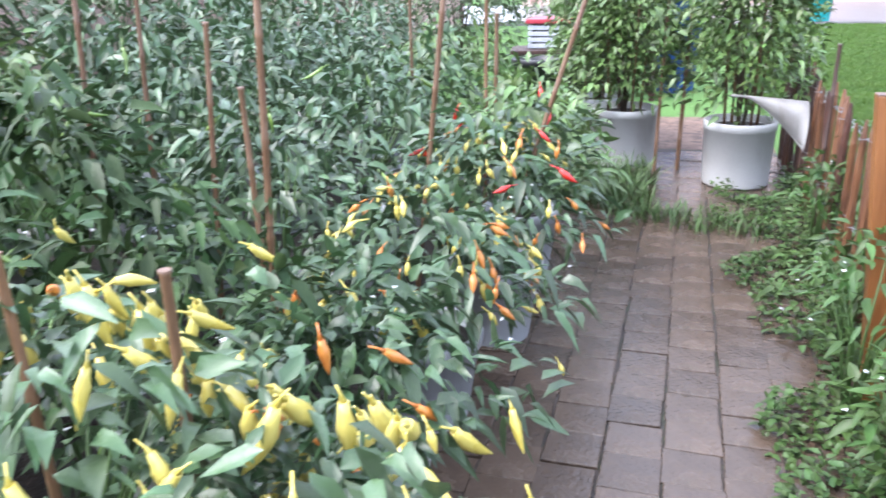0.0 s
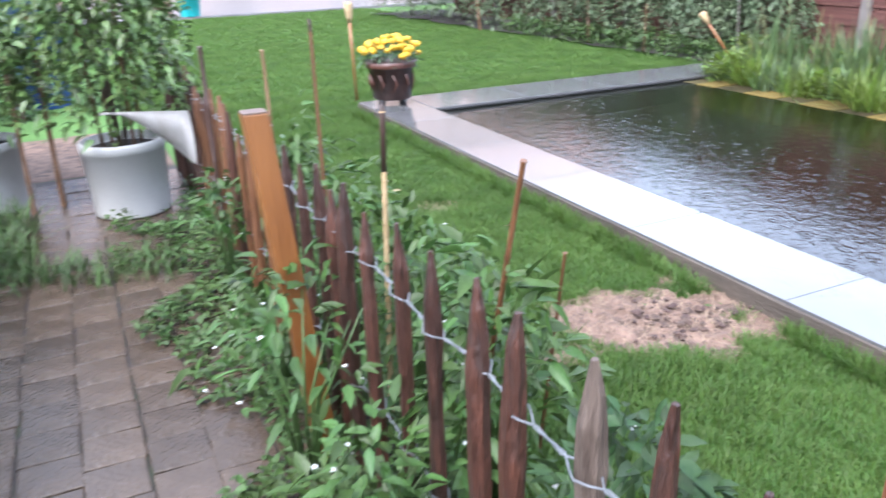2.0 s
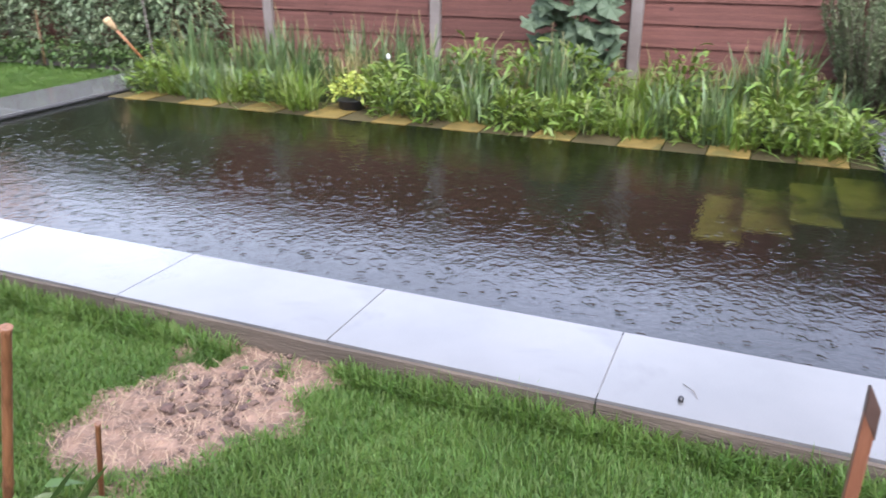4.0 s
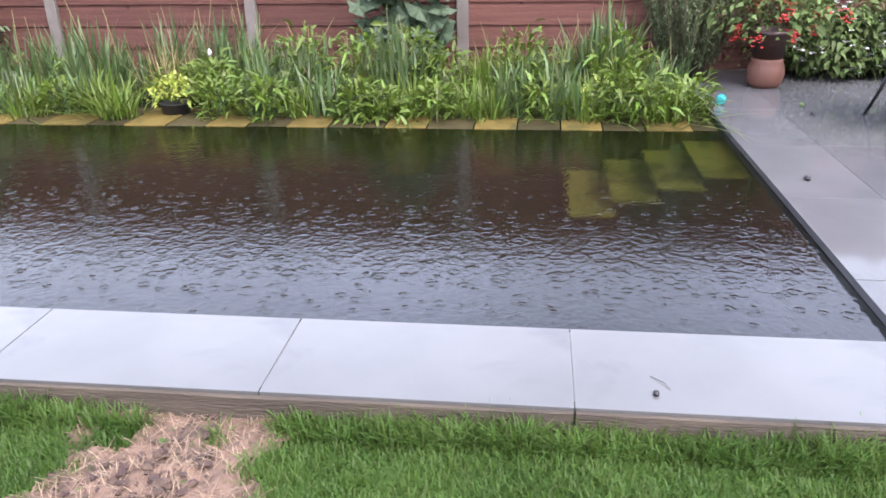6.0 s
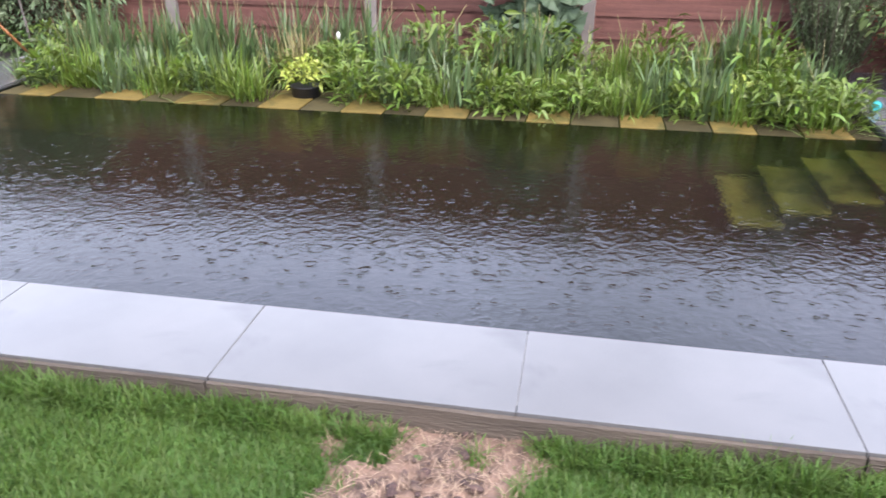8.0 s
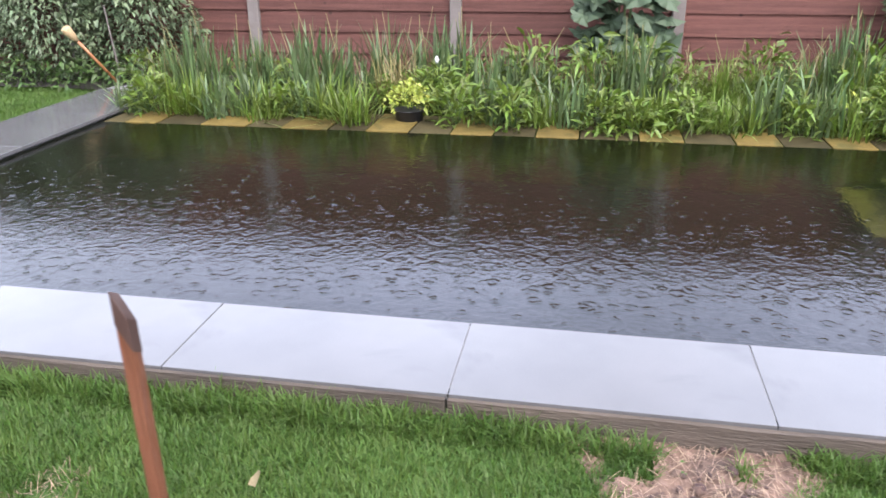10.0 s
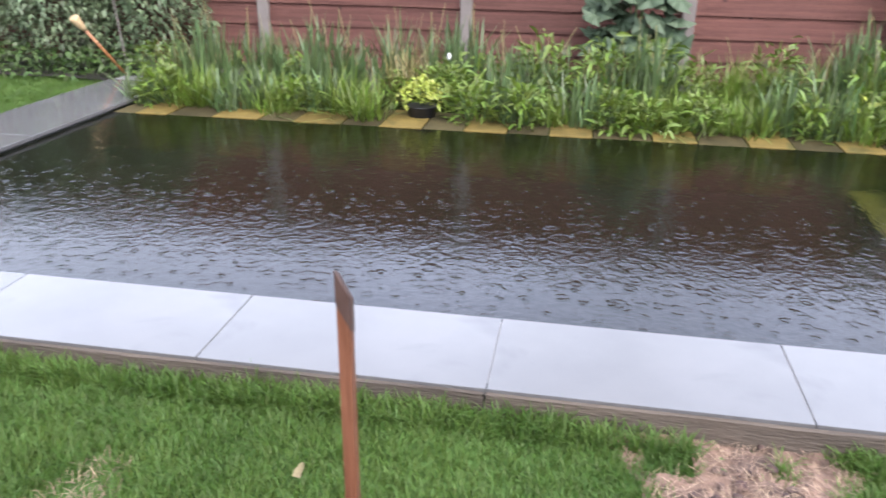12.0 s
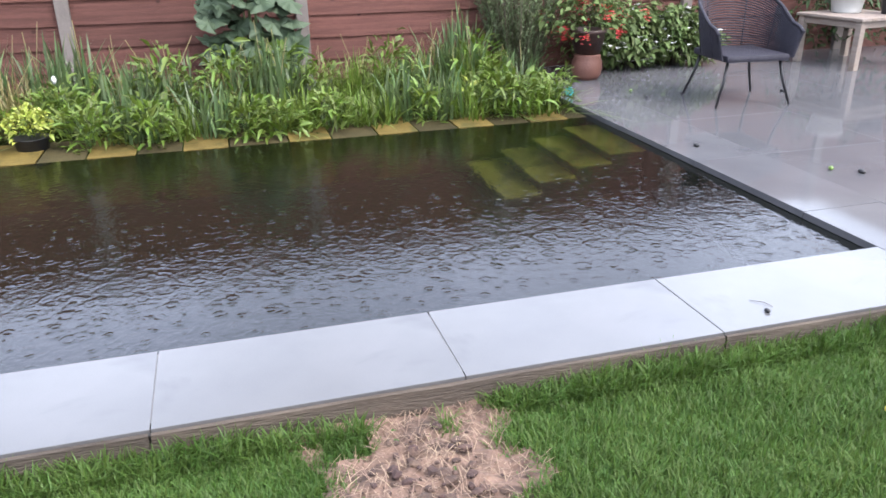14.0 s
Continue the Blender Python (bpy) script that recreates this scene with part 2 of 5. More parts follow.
M_FRUIT_O = mat("orange_chilli", (0.72, 0.20, 0.03), (0.82, 0.36, 0.08), 14, 0.22, 0.1, 60, vary=0.12)
M_FRUIT_R = mat("red_chilli", (0.55, 0.015, 0.012), (0.68, 0.04, 0.02), 14, 0.2, 0.1, 60, vary=0.12)
M_FRUIT_G = mat("green_chilli", (0.12, 0.24, 0.035), (0.24, 0.36, 0.07), 14, 0.22, 0.1, 60, vary=0.15)
M_TERRA = mat("terracotta", (0.19, 0.075, 0.053), (0.28, 0.12, 0.082), 6, 0.6, 0.3, 50, wear=(0.2, 0.09, 0.065))
M_DARKPOT = mat("dark_glazed_pot", (0.035, 0.016, 0.013), (0.085, 0.04, 0.03), 9, 0.35, 0.4, 30, wear=(0.11, 0.05, 0.036))
M_POTBAND = mat("brown_pot_band", (0.10, 0.038, 0.026), (0.17, 0.068, 0.048), 9, 0.35, 0.2, 40)
M_BLACK = mat("black_plastic", (0.01, 0.01, 0.012), (0.03, 0.03, 0.033), 8, 0.4, 0.1, 60)
M_WICKER = mat("charcoal_woven_cord", (0.03, 0.029, 0.042), (0.06, 0.057, 0.077), 30, 0.5, 0.5, 150, vary=0.1, spec=0.22)
M_LEG = mat("black_metal_leg", (0.02, 0.02, 0.024), (0.04, 0.04, 0.045), 12, 0.3, 0.1, 90, metal=0.4)
M_TABLE = mat("whitewashed_wood", (0.33, 0.265, 0.22), (0.46, 0.385, 0.33), 5, 0.5, 0.4, 30, stretch=(1, 6, 6), wear=(0.36, 0.27, 0.21))
M_TURQUOISE = mat("turquoise_plastic", (0.02, 0.42, 0.45), (0.05, 0.55, 0.58), 8, 0.3, 0.05, 60)
M_BLUE = mat("blue_plastic", (0.015, 0.06, 0.25), (0.03, 0.10, 0.36), 5, 0.35, 0.05, 60)
M_REDPAINT = mat("red_paint", (0.45, 0.03, 0.05), (0.58, 0.06, 0.09), 6, 0.35, 0.05, 60)
M_PINK = mat("pale_terracotta_pink", (0.55, 0.30, 0.24), (0.66, 0.40, 0.32), 6, 0.6, 0.1, 60)
M_TORCH = mat("torch_bamboo", (0.34, 0.12, 0.04), (0.50, 0.24, 0.10), 12, 0.4, 0.4, 60, stretch=(3, 3, 0.8))
M_TORCH_TOP = mat("woven_torch_head", (0.50, 0.34, 0.16), (0.68, 0.50, 0.28), 30, 0.6, 0.5, 90)
M_HOUSE = mat("house_brick", (0.68, 0.48, 0.42), (0.82, 0.60, 0.52), 1.2, 0.8, 0.5, 12, wear=(0.22, 0.11, 0.08))
M_ROOF = mat("roof_tile", (0.55, 0.38, 0.33), (0.70, 0.50, 0.44), 3, 0.7, 0.6, 10)
M_PAVING = mat("pale_paving", (0.20, 0.19, 0.195), (0.28, 0.27, 0.275), 2, 0.3, 0.2, 40)
M_PEBBLE = mat("black_pebble", (0.012, 0.012, 0.014), (0.03, 0.03, 0.035), 40, 0.4, 0.3, 100)
M_DEADLEAF = mat("fallen_leaf", (0.26, 0.20, 0.09), (0.38, 0.31, 0.15), 40, 0.6, 0.3, 100)


def water_mat():
    """Dark clear pond water whose face is broken by rain rings and small waves."""
    m = bpy.data.materials.new("rain_rippled_water")
    m.use_nodes = True
    n, l = m.node_tree.nodes, m.node_tree.links
    bsdf = n["Principled BSDF"]
    bsdf.inputs["Base Color"].default_value = (0.056, 0.070, 0.040, 1)
    bsdf.inputs["Transmission Weight"].default_value = 0.968
    bsdf.inputs["IOR"].default_value = 1.47
    bsdf.inputs["Specular Tint"].default_value = (0.85, 0.82, 1.0, 1)
    bsdf.inputs["Roughness"].default_value = 0.0
    bsdf.inputs["Specular IOR Level"].default_value = 0.95
    coord = n.new("ShaderNodeTexCoord")
    def maths(operation, a, b=None):
        node = n.new("ShaderNodeMath")
        node.operation = operation
        for socket, value in zip(node.inputs, (a, b)):
            if isinstance(value, (int, float)):
                socket.default_value = value
            elif value is not None:
                l.new(value, socket)
        return node.outputs["Value"]

    height = None
    # each cell holds one drop's ring at its own age
    for scale, width, amount, seed in ((3.6, 0.028, 0.13, 0.0), (5.5, 0.040, 0.20, 7.3), (9.5, 0.06, 0.20, 3.1)):
        shift = n.new("ShaderNodeMapping")
        shift.inputs["Location"].default_value = (seed, seed * 0.7, 0)
        l.new(coord.outputs["Object"], shift.inputs["Vector"])
        cell, split = n.new("ShaderNodeTexVoronoi"), n.new("ShaderNodeSeparateXYZ")
        cell.voronoi_dimensions = "2D"
        cell.inputs["Scale"].default_value = scale
        l.new(shift.outputs["Vector"], cell.inputs["Vector"])
        l.new(cell.outputs["Color"], split.inputs["Vector"])
        age = maths("MULTIPLY", split.outputs["X"], 0.34)
        off = maths("SUBTRACT", cell.outputs["Distance"], age)
        pulse = maths("EXPONENT", maths("MULTIPLY", maths("MULTIPLY", off, off), -1 / width**2))
        ring = maths("MULTIPLY", pulse, maths("MULTIPLY", maths("SUBTRACT", 0.42, age), 2.4 * amount))
        height = ring if height is None else maths("ADD", height, ring)
    for scale, amount in ((12.0, 0.30), (36.0, 0.30)):
        chop, total = n.new("ShaderNodeTexNoise"), n.new("ShaderNodeMath")
        chop.inputs["Scale"].default_value, chop.inputs["Detail"].default_value = scale, 3.0
        l.new(coord.outputs["Object"], chop.inputs["Vector"])
        total.operation = "MULTIPLY_ADD"
        total.inputs[1].default_value = amount
        l.new(chop.outputs["Fac"], total.inputs[0])
        l.new(height, total.inputs[2])
        height = total.outputs["Value"]
    relief = n.new("ShaderNodeBump")
    relief.inputs["Strength"].default_value, relief.inputs["Distance"].default_value = 1.0, 0.005
    l.new(height, relief.inputs["Height"])
    l.new(relief.outputs["Normal"], bsdf.inputs["Normal"])
    return m


M_WATER = water_mat()


# ---- helpers for shapes ----
def raw_mesh(name, verts, faces, material):
    """A mesh from arrays of vertices and of equal-sided faces."""
    verts, faces = np.asarray(verts, np.float32), np.asarray(faces, np.int32)
    me = bpy.data.meshes.new(name)
    me.vertices.add(len(verts))
    me.vertices.foreach_set("co", verts.ravel())
    sides = faces.shape[1]
    me.loops.add(faces.size)
    me.loops.foreach_set("vertex_index", faces.ravel())
    me.polygons.add(len(faces))
    me.polygons.foreach_set("loop_start", np.arange(0, faces.size, sides, dtype=np.int32))
    me.update(calc_edges=True)
    me.materials.append(material)
    return me


def part(name, bm, material=None, parent=None, label=""):
    """Links a bmesh, or a ready mesh, as one mesh object under a thing or a part."""
    if isinstance(bm, bpy.types.Mesh):
        me = bm
    else:
        me = bpy.data.meshes.new(name)
        bm.to_mesh(me)
        bm.free()
        me.materials.append(material)
    ob = new(name, me)
    if parent:
        ob.parent = parent
    if label:
        ob["label"] = label
    if name in ("blossom", "flower_head") or (name == "foliage" and me.name.startswith("blades")):
        ob["kind"] = "stuff"
    return ob


def thing(name, m, label, category, group="", kind=""):
    ob = new(name)
    ob.empty_display_size = 0.1
    ob.matrix_world = m
    return tagged(ob, label, category, group, kind)


def smooth(me):
    me.polygons.foreach_set("use_smooth", np.ones(len(me.polygons), bool))
    return me


def box(bm, x0, x1, y0, y1, z0, z1, bevel=0.0):
    made = bmesh.ops.create_cube(bm, size=1.0, matrix=Matrix.Translation(((x0 + x1) / 2, (y0 + y1) / 2, (z0 + z1) / 2)) @ Matrix.Diagonal((x1 - x0, y1 - y0, z1 - z0, 1)))
    if bevel:
        edges = list({e for v in made["verts"] for e in v.link_edges})
        bmesh.ops.bevel(bm, geom=edges, offset=bevel, segments=2, affect="EDGES", profile=0.6)
    return bm


def boxed(x0, x1, y0, y1, z0, z1, bevel=0.0):
    return box(bmesh.new(), x0, x1, y0, y1, z0, z1, bevel)


def lathe(profile, segments=28):
    """A turned shape from (radius, height) pairs."""
    bm = bmesh.new()
    rings = [[bm.verts.new((r * math.cos(2 * math.pi * k / segments), r * math.sin(2 * math.pi * k / segments), z)) for k in range(segments)] for r, z in profile]
    for lo, hi in zip(rings, rings[1:]):
        for k in range(segments):
            bm.faces.new((lo[k], lo[(k + 1) % segments], hi[(k + 1) % segments], hi[k]))
    bm.faces.new(rings[0][::-1])
    bm.faces.new(rings[-1])
    for f in bm.faces:
        f.smooth = len(f.verts) == 4
    return bm


def tube(points, radii, sides=7):
    """A tapering tube along points."""
    bm = bmesh.new()
    pts = [Vector(p) for p in points]
    if isinstance(radii, (int, float)):
        radii = [radii] * len(pts)
    rings = []
    for i, p in enumerate(pts):
        d = (pts[min(i + 1, len(pts) - 1)] - pts[max(i - 1, 0)]).normalized()
        u = d.cross(Vector((0.31, 0.17, 0.93))).normalized() if abs(d.z) < 0.9 else d.cross(Vector((1, 0.2, 0))).normalized()
        v = d.cross(u)
        rings.append([bm.verts.new(p + radii[i] * (math.cos(2 * math.pi * k / sides) * u + math.sin(2 * math.pi * k / sides) * v)) for k in range(sides)])
    for lo, hi in zip(rings, rings[1:]):
        for k in range(sides):
            bm.faces.new((lo[k], lo[(k + 1) % sides], hi[(k + 1) % sides], hi[k])).smooth = True
    bm.faces.new(rings[0][::-1])
    bm.faces.new(rings[-1])
    return bm


def join(*bms):
    """Several bmeshes as one."""
    base = bms[0]
    for other in bms[1:]:
        me = bpy.data.meshes.new("join")
        other.to_mesh(me)
        other.free()
        base.from_mesh(me)
        bpy.data.meshes.remove(me)
    return base


def unit(v):
    return v / np.maximum(np.linalg.norm(v, axis=-1, keepdims=True), 1e-9)


LEAF_T = np.array([0.0, 0.25, 0.6, 1.0])
LEAF_W = np.array([0.06, 0.9, 0.72, 0.0])


def leaves(rng, base, way, length, width, droop=0.35, fold=0.22, shape=LEAF_W):
    """Folded, drooping leaves: each a midrib of four stations with two halves. Returns vertices and triangles-as-quads arrays."""
    n = len(base)
    way = unit(way)
    side = unit(np.cross(way, np.array([0, 0, 1.0])) + 0.35 * rng.normal(size=(n, 3)))
    up = np.cross(side, way)
    length, width = np.broadcast_to(length, n)[:, None], np.broadcast_to(width, n)[:, None]
    drop = np.broadcast_to(droop, n)[:, None]
    rows = []
    for t, w in zip(LEAF_T, shape):
        mid = base + way * length * t + np.array([0, 0, -1.0]) * length * drop * t * t
        off = side * width * w * 0.5
        lift = up * width * w * fold
        rows += [mid - off + lift, mid, mid + off + lift]
    verts = np.stack(rows, 1).reshape(-1, 3)
    cell = []
    for k in range(3):
        a = 3 * k
        cell += [(a, a + 1, a + 4, a + 3), (a + 1, a + 2, a + 5, a + 4)]
    faces = (np.arange(n)[:, None, None] * 12 + np.array(cell)).reshape(-1, 4)
    return verts, faces


def blades(rng, base, height, width, lean, curve=0.6):
    """Grass-like blades: three stations with a fine tip."""
    n = len(base)
    turn = rng.uniform(0, 2 * np.pi, n)
    flat = np.stack([np.cos(turn), np.sin(turn), np.zeros(n)], 1)
    side = np.stack([-np.sin(turn), np.cos(turn), np.zeros(n)], 1)
    height, width, lean = (np.broadcast_to(v, n)[:, None] for v in (height, width, lean))
    rows = []
    for t, w in ((0.0, 0.8), (0.5, 1.0), (0.82, 0.7), (1.0, 0.08)):
        mid = base + np.array([0, 0, 1.0]) * height * (t - 0.5 * lean * curve * t * t) + flat * height * lean * t * (1 - curve + curve * t)
        rows += [mid - side * width * w * 0.5, mid + side * width * w * 0.5]
    verts = np.stack(rows, 1).reshape(-1, 3)
    cell = [(0, 1, 3, 2), (2, 3, 5, 4), (4, 5, 7, 6)]
    faces = (np.arange(n)[:, None, None] * 8 + np.array(cell)).reshape(-1, 4)
    return verts, faces


def merge(*pairs):
    verts, faces, at = [], [], 0
    for v, f in pairs:
        verts.append(v)
        faces.append(f + at)
        at += len(v)
    return np.concatenate(verts), np.concatenate(faces)


def bush_points(rng, n, radius, z0, z1, hollow=0.45, lobes=5):
    """Leaf seats in an uneven crown: lobed, denser to the outside."""
    turn = rng.uniform(0, 2 * np.pi, n)
    h = rng.beta(1.7, 1.3, n)
    phase = rng.uniform(0, 6.28, 3)
    swell = 0.62 + 0.38 * np.sin(np.pi * np.clip(h * 0.86 + 0.12, 0, 1))
    lump = 1 + 0.16 * np.sin(lobes * turn + phase[0] + 5 * h) + 0.14 * np.sin(3 * turn + phase[1]) + 0.12 * np.sin(9 * h + phase[2] + 2 * turn)
    r = radius * swell * lump * np.sqrt(rng.uniform(0, 1, n) * (1 - hollow**2) + hollow**2 * (1 - h**3)) * (1 - 0.25 * h**4)
    top = z1 * (1 + 0.10 * np.sin(2 * turn + phase[1]) + 0.06 * np.sin(5 * turn + phase[2]))
    base = np.stack([r * np.cos(turn), r * np.sin(turn), z0 + (top - z0) * h], 1)
    way = np.stack([np.cos(turn), np.sin(turn), rng.normal(0.15, 0.45, n)], 1) + 0.55 * rng.normal(size=(n, 3))
    return base, way


# ---- ground, pond, coping, patio ----
COPE_X0, COPE_X1 = 2.458, 2.905          # long coping along the lawn
POND_Y0, POND_Y1 = 1.17, 7.205          # pond between patio and far coping
SHELF_X, FENCE_X = 5.61, 7.54
TOP, WATER_Z = 0.10, 0.064
FAR_END = 7.83                           # outer edge of the far coping

gxs, gys = [-120, 2.48, 7.5, 120], [-120, 1.12, FAR_END - 0.02, 160]
gb = bmesh.new()
gv = [[gb.verts.new((x, y, 0)) for y in gys] for x in gxs]
for i in range(3):
    for j in range(3):
        if not (i == 1 and j == 1):
            gb.faces.new((gv[i][j], gv[i + 1][j], gv[i + 1][j + 1], gv[i][j + 1]))
tagged(part("ground", gb, M_LAWN_SOIL), "mown green lawn ground around the pond", "lawn", kind="structure")

basin = bmesh.new()
box(basin, COPE_X0 + 0.03, COPE_X1 + 0.012, POND_Y0 - 0.1, FAR_END - 0.005, -1.3, 0.066)
box(basin, COPE_X1 + 0.012, 7.5, POND_Y1 + 0.012, FAR_END - 0.012, -1.3, 0.066)
box(basin, COPE_X1 + 0.012, 7.5, POND_Y0 - 0.1, POND_Y0 - 0.012, -1.3, 0.066)
box(basin, 6.0, 7.48, POND_Y0 - 0.012, POND_Y1 + 0.012, -1.3, -0.09)
tagged(part("pond_basin", basin, M_LINER), "black rubber-lined pond walls and planting shelf", "pond", kind="structure")
tagged(part("pond_floor", boxed(COPE_X1 + 0.012, 6.02, POND_Y0 - 0.012, POND_Y1 + 0.012, -1.3, -1.1), M_MUD), "dark muddy floor of the pond", "pond", kind="structure")

wb = bmesh.new()
wv = [wb.verts.new(p) for p in ((COPE_X1 + 0.012, POND_Y0 - 0.012, WATER_Z), (7.3, POND_Y0 - 0.012, WATER_Z), (7.3, POND_Y1 + 0.012, WATER_Z), (COPE_X1 + 0.012, POND_Y1 + 0.012, WATER_Z))]
wb.faces.new(wv)
water = tagged(part("water", wb, M_WATER), "dark pond water pocked by raindrops", "water", kind="structure")
water.visible_shadow = False

margin_bank = bmesh.new()
bmesh.ops.create_grid(margin_bank, x_segments=12, y_segments=60, size=0.5, matrix=Matrix.Translation((6.86, (POND_Y0 + POND_Y1) / 2, 0)) @ Matrix.Diagonal((1.28, POND_Y1 - POND_Y0, 1, 1)))
for v in margin_bank.verts:
    v.co.z = -0.05 + 0.16 * min(1, max(0, (v.co.x - 6.22) / 0.35)) + 0.03 * noise.noise(v.co * 4)
tagged(part("planting_bank", margin_bank, M_COMPOST), "dark soil bank under the pond plants", "bank", kind="structure")

# slabs share one mesh a size
def slab_mesh(lx, ly, name, thick=0.022, bevel=0.0025, material=None):
    bm = boxed(-lx / 2, lx / 2, -ly / 2, ly / 2, -thick, 0, bevel)
    me = bpy.data.meshes.new(name)
    bm.to_mesh(me)
    bm.free()
    me.materials.append(material or M_STONE)
    return me


coping = tagged(part("coping", boxed(COPE_X0 + 0.035, COPE_X1 - 0.02, POND_Y0 - 0.02, FAR_END - 0.02, 0.062, TOP - 0.0025), M_JOINT),
                "wet pale grey porcelain coping along the pond edge", "coping", kind="structure")
SLAB_JOINTS = [1.30, 2.226, 3.137, 4.051, 4.965, 5.88, 6.795]
edges_y = [POND_Y0 + 0.002] + SLAB_JOINTS[1:] + [POND_Y1 + 0.002, FAR_END]
for a, b in zip(edges_y, edges_y[1:]):
    ob = part("coping_slab", slab_mesh(COPE_X1 - COPE_X0, b - a - 0.0025, "coping_slab"), None, coping)
    ob.location = ((COPE_X0 + COPE_X1) / 2, (a + b) / 2, TOP + random.uniform(-0.0008, 0.0008))
far_coping = tagged(part("far_coping", boxed(COPE_X1 + 0.01, 6.75, POND_Y1 + 0.02, FAR_END - 0.03, 0.062, TOP - 0.004), M_JOINT),
                    "wet grey coping at the far end of the pond", "coping", kind="structure")
far_slab = slab_mesh(0.909, FAR_END - POND_Y1 - 0.002, "coping_slab")
for k in range(4):
    ob = part("coping_slab", far_slab, None, far_coping)
    ob.location = (COPE_X1 + 0.003 + 0.458 + 0.915 * k, (POND_Y1 + FAR_END) / 2, TOP + random.uniform(-0.0008, 0.0008))

patio = tagged(part("patio", boxed(COPE_X0 + 0.03, 12, -9, POND_Y0 - 0.03, 0.0, TOP - 0.004), M_JOINT), "wet grey porcelain patio with puddled reflections", "patio", kind="structure")
edge_slab, patio_slab, half_slab = (slab_mesh(w, d, "patio_slab", t, 0.0012, M_PATIO) for w, d, t in ((0.8975, 0.4475, 0.034), (0.8975, 0.8975, 0.022), (0.4475, 0.8975, 0.022)))
for k in range(7):
    ob = part("patio_slab", edge_slab, None, patio)
    ob.location = (COPE_X0 + 0.45 + 0.9 * k, POND_Y0 - 0.225, TOP + random.uniform(-0.001, 0.001))
for j in range(7):
    for k in range(8):
        ob = part("patio_slab", patio_slab, None, patio)
        ob.location = (COPE_X0 + 0.45 + 0.9 * k + (0.45 if j % 2 else 0), POND_Y0 - 0.9 - 0.9 * j, TOP + random.uniform(-0.001, 0.001))
    if j % 2:
        ob = part("patio_slab", half_slab, None, patio)
        ob.location = (COPE_X0 + 0.225, POND_Y0 - 0.9 - 0.9 * j, TOP)

BOARD, JOINT0 = 1.828, 2.23
edging = tagged(part("timber_edging", boxed(COPE_X0 + 0.022, COPE_X0 + 0.03, -9, FAR_END - 0.012, -0.1, 0.06), M_JOINT), "weathered timber boards under the coping", "edging", kind="structure")
for k in range(-6, 4):
    y, e = JOINT0 + BOARD * k, min(JOINT0 + BOARD * (k + 1), FAR_END - 0.012)
    if e - y < 0.1:
        continue
    bm = bmesh.new()
    n = max(2, int((e - y) / 0.12))
    rows = []
    for k in range(n + 1):
        yy = y + (e - y - 0.008) * k / n
        w = 0.006 * noise.noise((yy * 3, 1, 0))
        rows.append([bm.verts.new(p) for p in ((COPE_X0 - 0.012 + w, yy, -0.06), (COPE_X0 - 0.015 + w, yy, 0.088 + w * 0.7), (COPE_X0 - 0.003, yy, 0.090 + w * 0.5), (COPE_X0 - 0.003, yy, -0.06))])
    for r0, r1 in zip(rows, rows[1:]):
        for q in range(4):
            bm.faces.new((r0[q], r0[(q + 1) % 4], r1[(q + 1) % 4], r1[q]))
    bm.faces.new(rows[0][::-1])
    bm.faces.new(rows[-1])
    bmesh.ops.recalc_face_normals(bm, faces=bm.faces)
    part("timber_board", bm, M_TIMBER, edging)
part("timber_board", boxed(COPE_X0 - 0.01, 6.7, FAR_END - 0.007, FAR_END + 0.013, -0.06, 0.062, 0.003), M_TIMBER, edging)

# underwater steps beside the patio
steps = thing("pond_steps", Matrix(), "algae-green stone steps going down under water", "steps", kind="structure")
for k in range(4):
    y0, z1 = POND_Y0 + 0.008 + 0.238 * k, -0.085 - 0.245 * k
    part("tread", boxed(4.78, 5.50, y0, y0 + 0.262, z1 - 0.04, z1, 0.012), M_ALGAE, steps)
    part("riser", boxed(4.82, 5.46, y0 - 0.005, y0 + 0.235, -1.12, z1 - 0.042), M_LINER, steps, "dark riser")

# stones along the planted edge
ledge = thing("pond_ledge", Matrix(), "row of yellow-brown stones along the planted edge", "edging", kind="structure")
PALE_STONES = ((1.35, 1.65), (1.92, 2.19), (2.475, 2.76), (3.075, 3.36), (3.745, 4.035), (4.315, 4.61), (4.895, 5.20), (5.47, 5.82), (6.08, 6.43), (6.77, 7.02))
ends = [POND_Y0 + 0.02] + [v for pair in PALE_STONES for v in pair] + [POND_Y1 - 0.01]
for k, (a, b) in enumerate(zip(ends, ends[1:])):
    high = k % 2 == 1
    part("ledge_stone", boxed(SHELF_X - random.uniform(0.0, 0.025), SHELF_X + 0.5, a + 0.004, b - 0.004, -1.1, 0.070 if high else 0.0655, 0.006),
         M_LEDGE if high else M_ALGAE_DARK, ledge)

